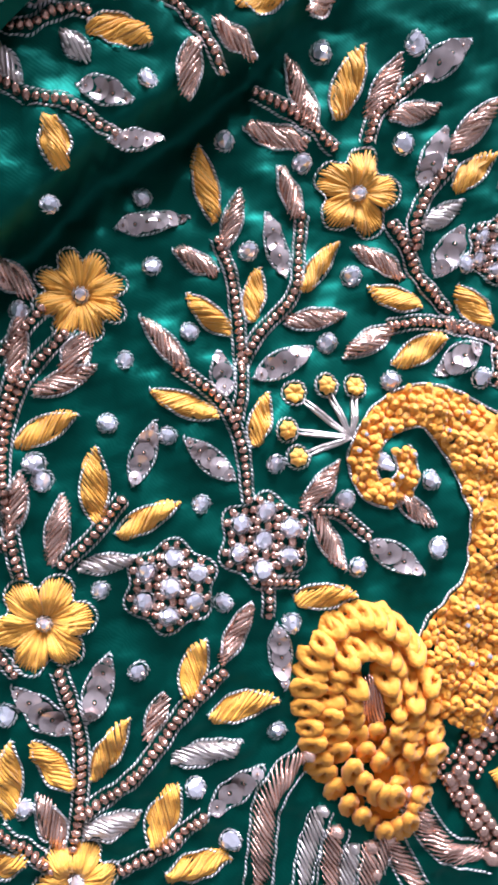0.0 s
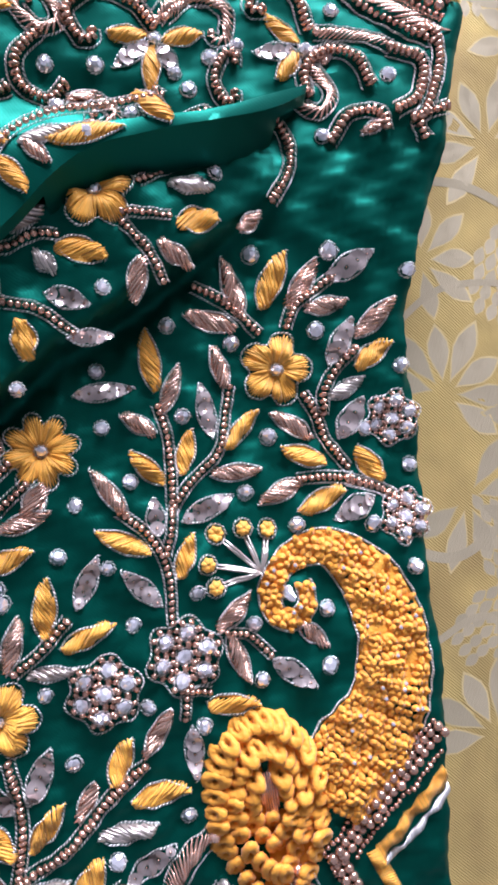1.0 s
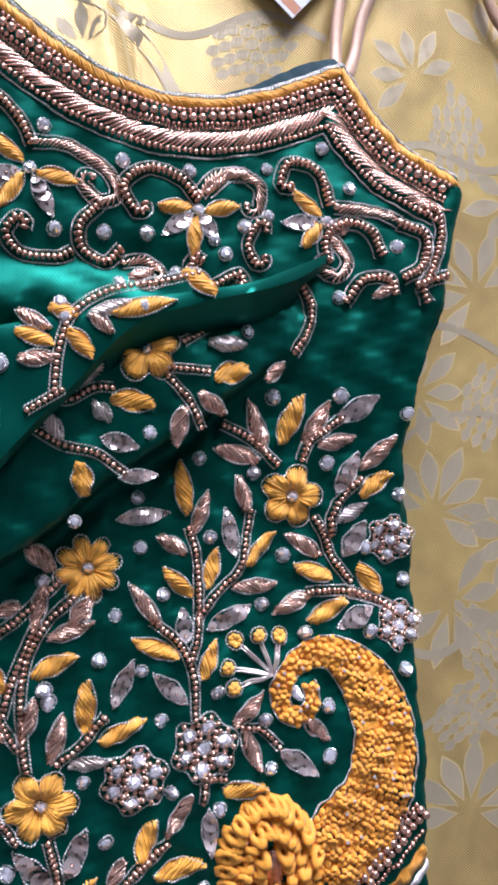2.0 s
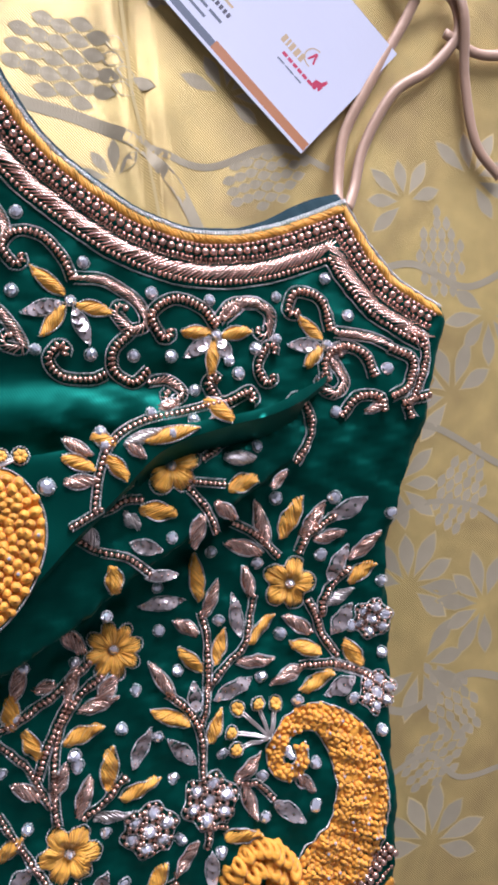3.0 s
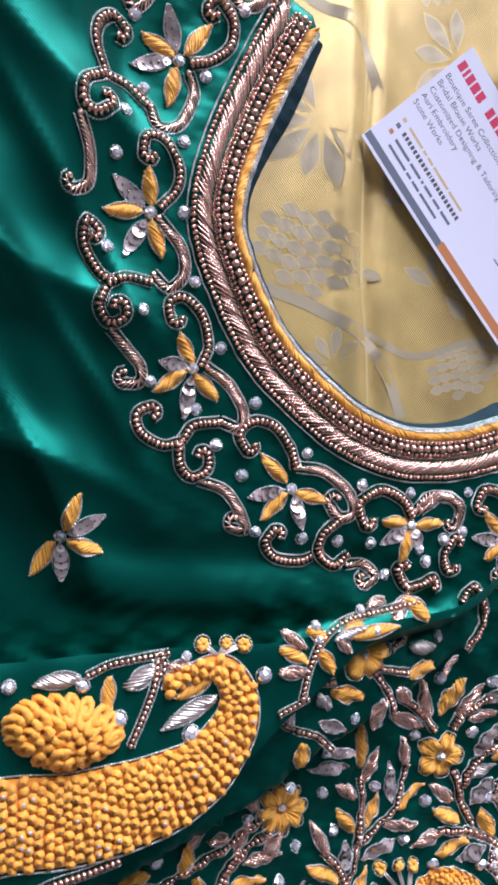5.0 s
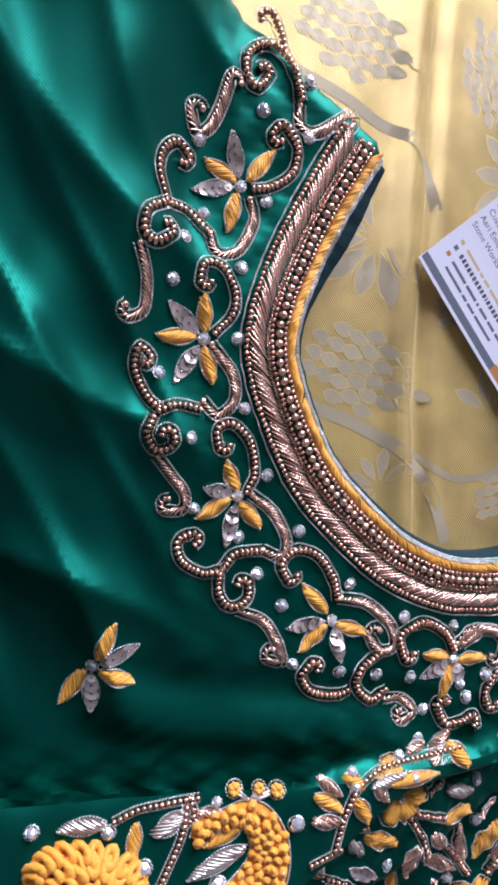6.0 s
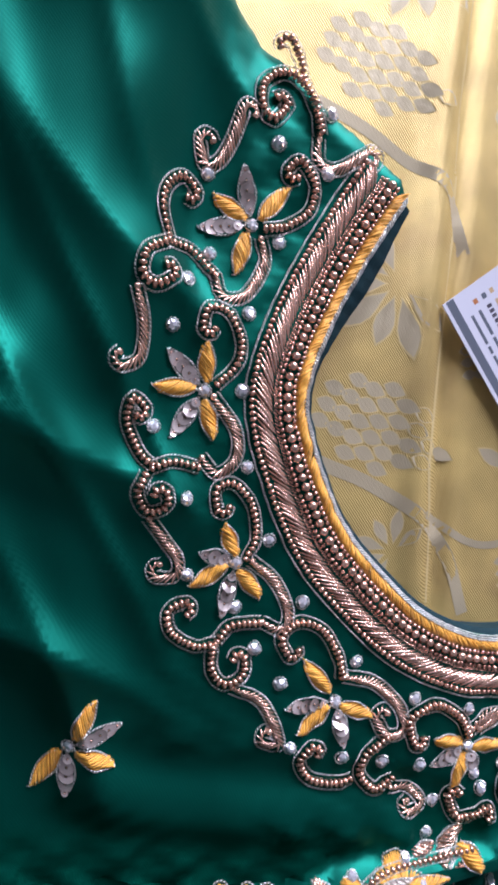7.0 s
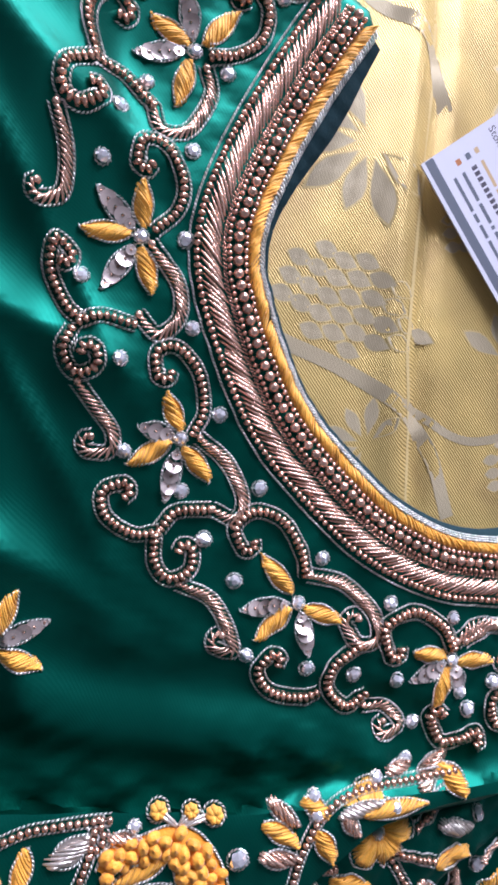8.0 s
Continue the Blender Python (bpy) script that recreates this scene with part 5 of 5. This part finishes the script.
def plate(name, u0, v0, u1, v1, z0, z1, material, label="", parent=card):
    n, k = max(1, int((u1 - u0) / 6)), max(1, int((v1 - v0) / 6))
    v, f = [], []
    for z in (z0, z1):
        for j in range(k + 1):
            for i in range(n + 1):
                u, w = u0 + (u1 - u0) * i / n, v0 + (v1 - v0) * j / k
                v.append((u, w, bend(u, w) + z))
    m = (n + 1) * (k + 1)
    for j in range(k):
        for i in range(n):
            a = j * (n + 1) + i
            f += [(a, a + n + 1, a + n + 2, a + 1), (m + a, m + a + 1, m + a + n + 2, m + a + n + 1)]
    loop = [i for i in range(n)] + [j * (n + 1) + n for j in range(k)] + [k * (n + 1) + n - i for i in range(n)] + [(k - j) * (n + 1) for j in range(k)]
    f += [(a, b, m + b, m + a) for a, b in zip(loop, loop[1:] + loop[:1])]
    ob = new(name, mesh_of(name, v, f, [material], flat=True))
    ob.parent = parent
    return tagged(ob, label)


sheet_ob = plate("card_stock", 0, 0, 89.5, 52.5, 0, 0.45, paper)
plate("grey_stripe", 0.2, 1.2, 45, 4.0, 0.452, 0.47, grey_ink, "dark grey printed stripe")
plate("brown_stripe", 45, 1.2, 89.3, 4.6, 0.452, 0.47, brown_ink, "brown printed stripe")


def writing(text, u, v, high, material, wide=None):
    cu = bpy.data.curves.new("text", "FONT")
    cu.body, cu.size, cu.resolution_u = text, high, 3
    tmp = bpy.data.objects.new("text", cu)
    scene.collection.objects.link(tmp)
    bpy.context.view_layer.update()
    me = bpy.data.meshes.new_from_object(tmp.evaluated_get(bpy.context.evaluated_depsgraph_get()))
    scene.collection.objects.unlink(tmp)
    bpy.data.objects.remove(tmp)
    co = np.zeros(len(me.vertices) * 3)
    me.vertices.foreach_get("co", co)
    co = co.reshape(-1, 3)
    k = (wide / (co[:, 0].max() - co[:, 0].min())) if wide else 1.0
    x, y = u + co[:, 0] * k, v + co[:, 1]
    co = np.stack([x, y, bend(x, y) + 0.475], 1) * 0.001
    me.vertices.foreach_set("co", co.ravel())
    me.materials.clear()
    me.materials.append(material)
    me.update()
    ob = new("printed_line", me)
    ob.parent = card
    return ob


for text, v, w in (("Boutique Saree Collection", 38.0, 35), ("Bridal Blouse Works", 34.2, 27), ("Customized Designing & Tailoring", 30.4, 45), ("Aari Embroidery", 26.6, 22), ("Stone Works", 22.8, 17)):
    writing(text, 1.8, v, 3.2, black_ink, w)


def bars(name, u, v, high, widths, gap, material, label):
    for w in widths:
        plate(name, u, v, u + w, v + high, 0.452, 0.474, material, label)
        u += w + gap


bars("heading_bar", 1.8, 43.6, 3.9, [2.6, 1.2, 2.5, 2.8, 2.7], 0.7, red_ink, "dark red printed bar")
bars("heading_bar", 20.2, 43.6, 3.9, [2.6, 2.9, 2.2, 2.2, 2.4, 2.6, 2.3, 1.1, 2.9, 2.7, 2.4], 0.75, red_ink, "dark red printed bar")
bars("text_bar", 8, 16.2, 1.0, [8, 2, 3, 9, 8], 0.8, tan_ink, "pale printed bar")
bars("text_bar", 8, 12.8, 1.7, [1.15] * 10 + [0.5] + [1.15] * 10, 0.55, black_ink, "dark printed bar")
bars("text_bar", 8, 9.4, 1.1, [8.5, 6, 1, 4.5, 4, 5.5], 0.9, grey_ink, "dark printed bar")
bars("text_bar", 8, 6.4, 1.0, [10, 2.5, 4, 10], 0.9, grey_ink, "grey printed bar")
plate("icon", 4.2, 12.8, 5.9, 14.4, 0.452, 0.474, grey_ink, "small dark icon")
plate("icon", 4.2, 9.4, 5.8, 11.0, 0.452, 0.474, brown_ink, "small brown icon")
plate("icon", 4.2, 16.0, 5.8, 17.4, 0.452, 0.474, tan_ink, "small pale icon")


def emblem(name, centre, points, material, label):
    px = [(centre[0] + u, centre[1] + v, bend(centre[0], centre[1]) + 0.49) for u, v in points]
    ob = new(name, mesh_of(name, px, [tuple(range(len(px)))], [material], flat=True))
    ob.parent = card
    return tagged(ob, label)


ringv, ringf = [], []
for i in range(28):
    w = 2 * math.pi * i / 28
    for r in (3.1, 3.5):
        ringv.append((70.5 + r * math.cos(w), 27.2 + r * math.sin(w), bend(70, 27) + 0.49))
    ringf.append((2 * i, 2 * i + 1, (2 * i + 3) % 56, (2 * i + 2) % 56))
ob = new("emblem_ring", mesh_of("emblem_ring", ringv, ringf, [tan_ink], flat=True))
ob.parent = card
tagged(ob, "thin tan printed ring")
emblem("emblem", (70.5, 27.2), [(-1.6, -1.7), (-0.9, -1.7), (0, 0.6), (0.9, -1.7), (1.6, -1.7), (0.4, 2.2), (-0.4, 2.2)], red_ink, "small red printed mark")
emblem("emblem", (78.5, 22.0), [(-2.6, 0.6), (-0.5, 1.4), (0.4, 3.4), (1.3, 3.0), (0.8, 0.6), (3.2, -1.8), (2.4, -3.2), (-0.4, -1.0), (-1.6, -2.6), (-2.6, -1.4)], red_ink, "red printed flourish")
bars("emblem_bar", 58.5, 22.5, 3.0, [1.6, 0.9, 1.6, 1.8, 1.6], 0.6, tan_ink, "tan printed bar")
bars("emblem_bar", 62, 19.6, 1.2, [2.0, 2.0, 1.8, 1.8, 2.0, 2.2, 1.2], 0.5, red_ink, "red printed bar")
bars("emblem_bar", 62, 17.2, 0.6, [3, 4, 3], 0.6, grey_ink, "grey printed bar")


# ---- tie cords ----
ties = tagged(new("tie_cord"), "rose-gold satin tie cords with beaded tassel ends, looped on the brocade", "cord")


def rope(name, points, r, material, label=""):
    """A soft round cord on the cloth."""
    pts, d = curve_through(points, 1.6)
    d3 = np.gradient(pts, axis=0)
    d3 /= np.linalg.norm(d3, axis=1)[:, None] + 1e-9
    sides = 10
    v, f = [], []
    for i, (p, e) in enumerate(zip(pts, d3)):
        nx = np.array([-e[1], e[0], 0])
        nx /= np.linalg.norm(nx) + 1e-9
        nz = np.cross(e, nx)
        for k in range(sides):
            w = 2 * math.pi * k / sides
            v.append(p + nx * r * 1.3 * math.cos(w) + nz * r * 0.7 * math.sin(w))
    for i in range(len(pts) - 1):
        for k in range(sides):
            f.append((i * sides + k, i * sides + (k + 1) % sides, (i + 1) * sides + (k + 1) % sides, (i + 1) * sides + k))
    f += [tuple(range(sides))[::-1], tuple(range((len(pts) - 1) * sides, len(pts) * sides))]
    ob = new(name, mesh_of(name, v, f, [material]))
    ob.parent = ties
    return tagged(ob, label)


rope("cord", [(44, 184, 8), (45.5, 193, 4), (49, 210, 1.6), (57, 225, 1.6), (65, 238, 1.6), (76, 256, 2), (80, 268, 4.6), (74, 275, 2), (71, 285, 1.6), (78, 300, 1.6)], 1.5, cord_m)
rope("cord", [(47, 184, 8), (51.5, 192, 4), (57, 208, 1.6), (69, 227, 1.6), (84, 237, 1.6), (95, 250, 2), (93, 262, 2), (82, 262, 4.6), (72, 264, 2), (66, 276, 1.6), (62, 283, 1.6)], 1.5, cord_m)
rope("cord", [(112, 200, 1.6), (102, 212, 1.6), (98, 235, 1.6), (96, 258, 4.5), (88, 276, 1.6), (76, 272, 4.6), (70, 266, 1.6)], 1.6, cord_m)
rope("cord", [(54, 296, 3), (68, 296, 1.6), (84, 302, 1.6), (110, 300, 1.6)], 1.6, cord_m)
rope("cord", [(90, 250, 1.6), (104, 244, 1.6), (122, 246, 1.6)], 1.6, cord_m)
px = Pieces()
for x0, y0, x1, y1, n in ((60, 288, 77, 275, 11), (54, 296, 72, 298, 10)):
    for i in range(n):
        u = i / (n - 1)
        blob(px, SMALL, x0 + (x1 - x0) * u + rng.uniform(-0.4, 0.4), y0 + (y1 - y0) * u, 3.8, 1.0, 1.3, 1.2, rng.uniform(0, 3), 0)
for i in range(60):
    w, r = rng.uniform(0, 6.28), rng.uniform(0, 7)
    blob(px, SMALL, 30 + r * math.cos(w), 301 + 0.8 * r * math.sin(w), 4.5 + rng.uniform(-2, 3), 1.1, 1.1, 1.1, 0, 0)
ob = px.lay("tassel_beading", ties, spread, [brass], "small golden beads of the tassel", kind="stuff")
px = Pieces()
n = 12
ringv, ringf = [], []
for k, (u, r) in enumerate(((0, 3.6), (0.5, 3.2), (1, 1.5))):
    for i in range(n):
        w = 2 * math.pi * i / n
        cx, cy = 38 + 15 * u, 296 - 7 * u
        ringv.append((cx - 0.42 * r * math.cos(w), cy - 0.9 * r * math.cos(w), 4.2 + r * math.sin(w)))
for k in range(2):
    ringf += [(k * n + i, k * n + (i + 1) % n, (k + 1) * n + (i + 1) % n, (k + 1) * n + i) for i in range(n)]
ringf += [tuple(range(n))[::-1], tuple(range(2 * n, 3 * n))]
px.add(ringv, ringf)
px.lay("tassel_cap", ties, spread, [brass], "golden cone cap of the tassel")
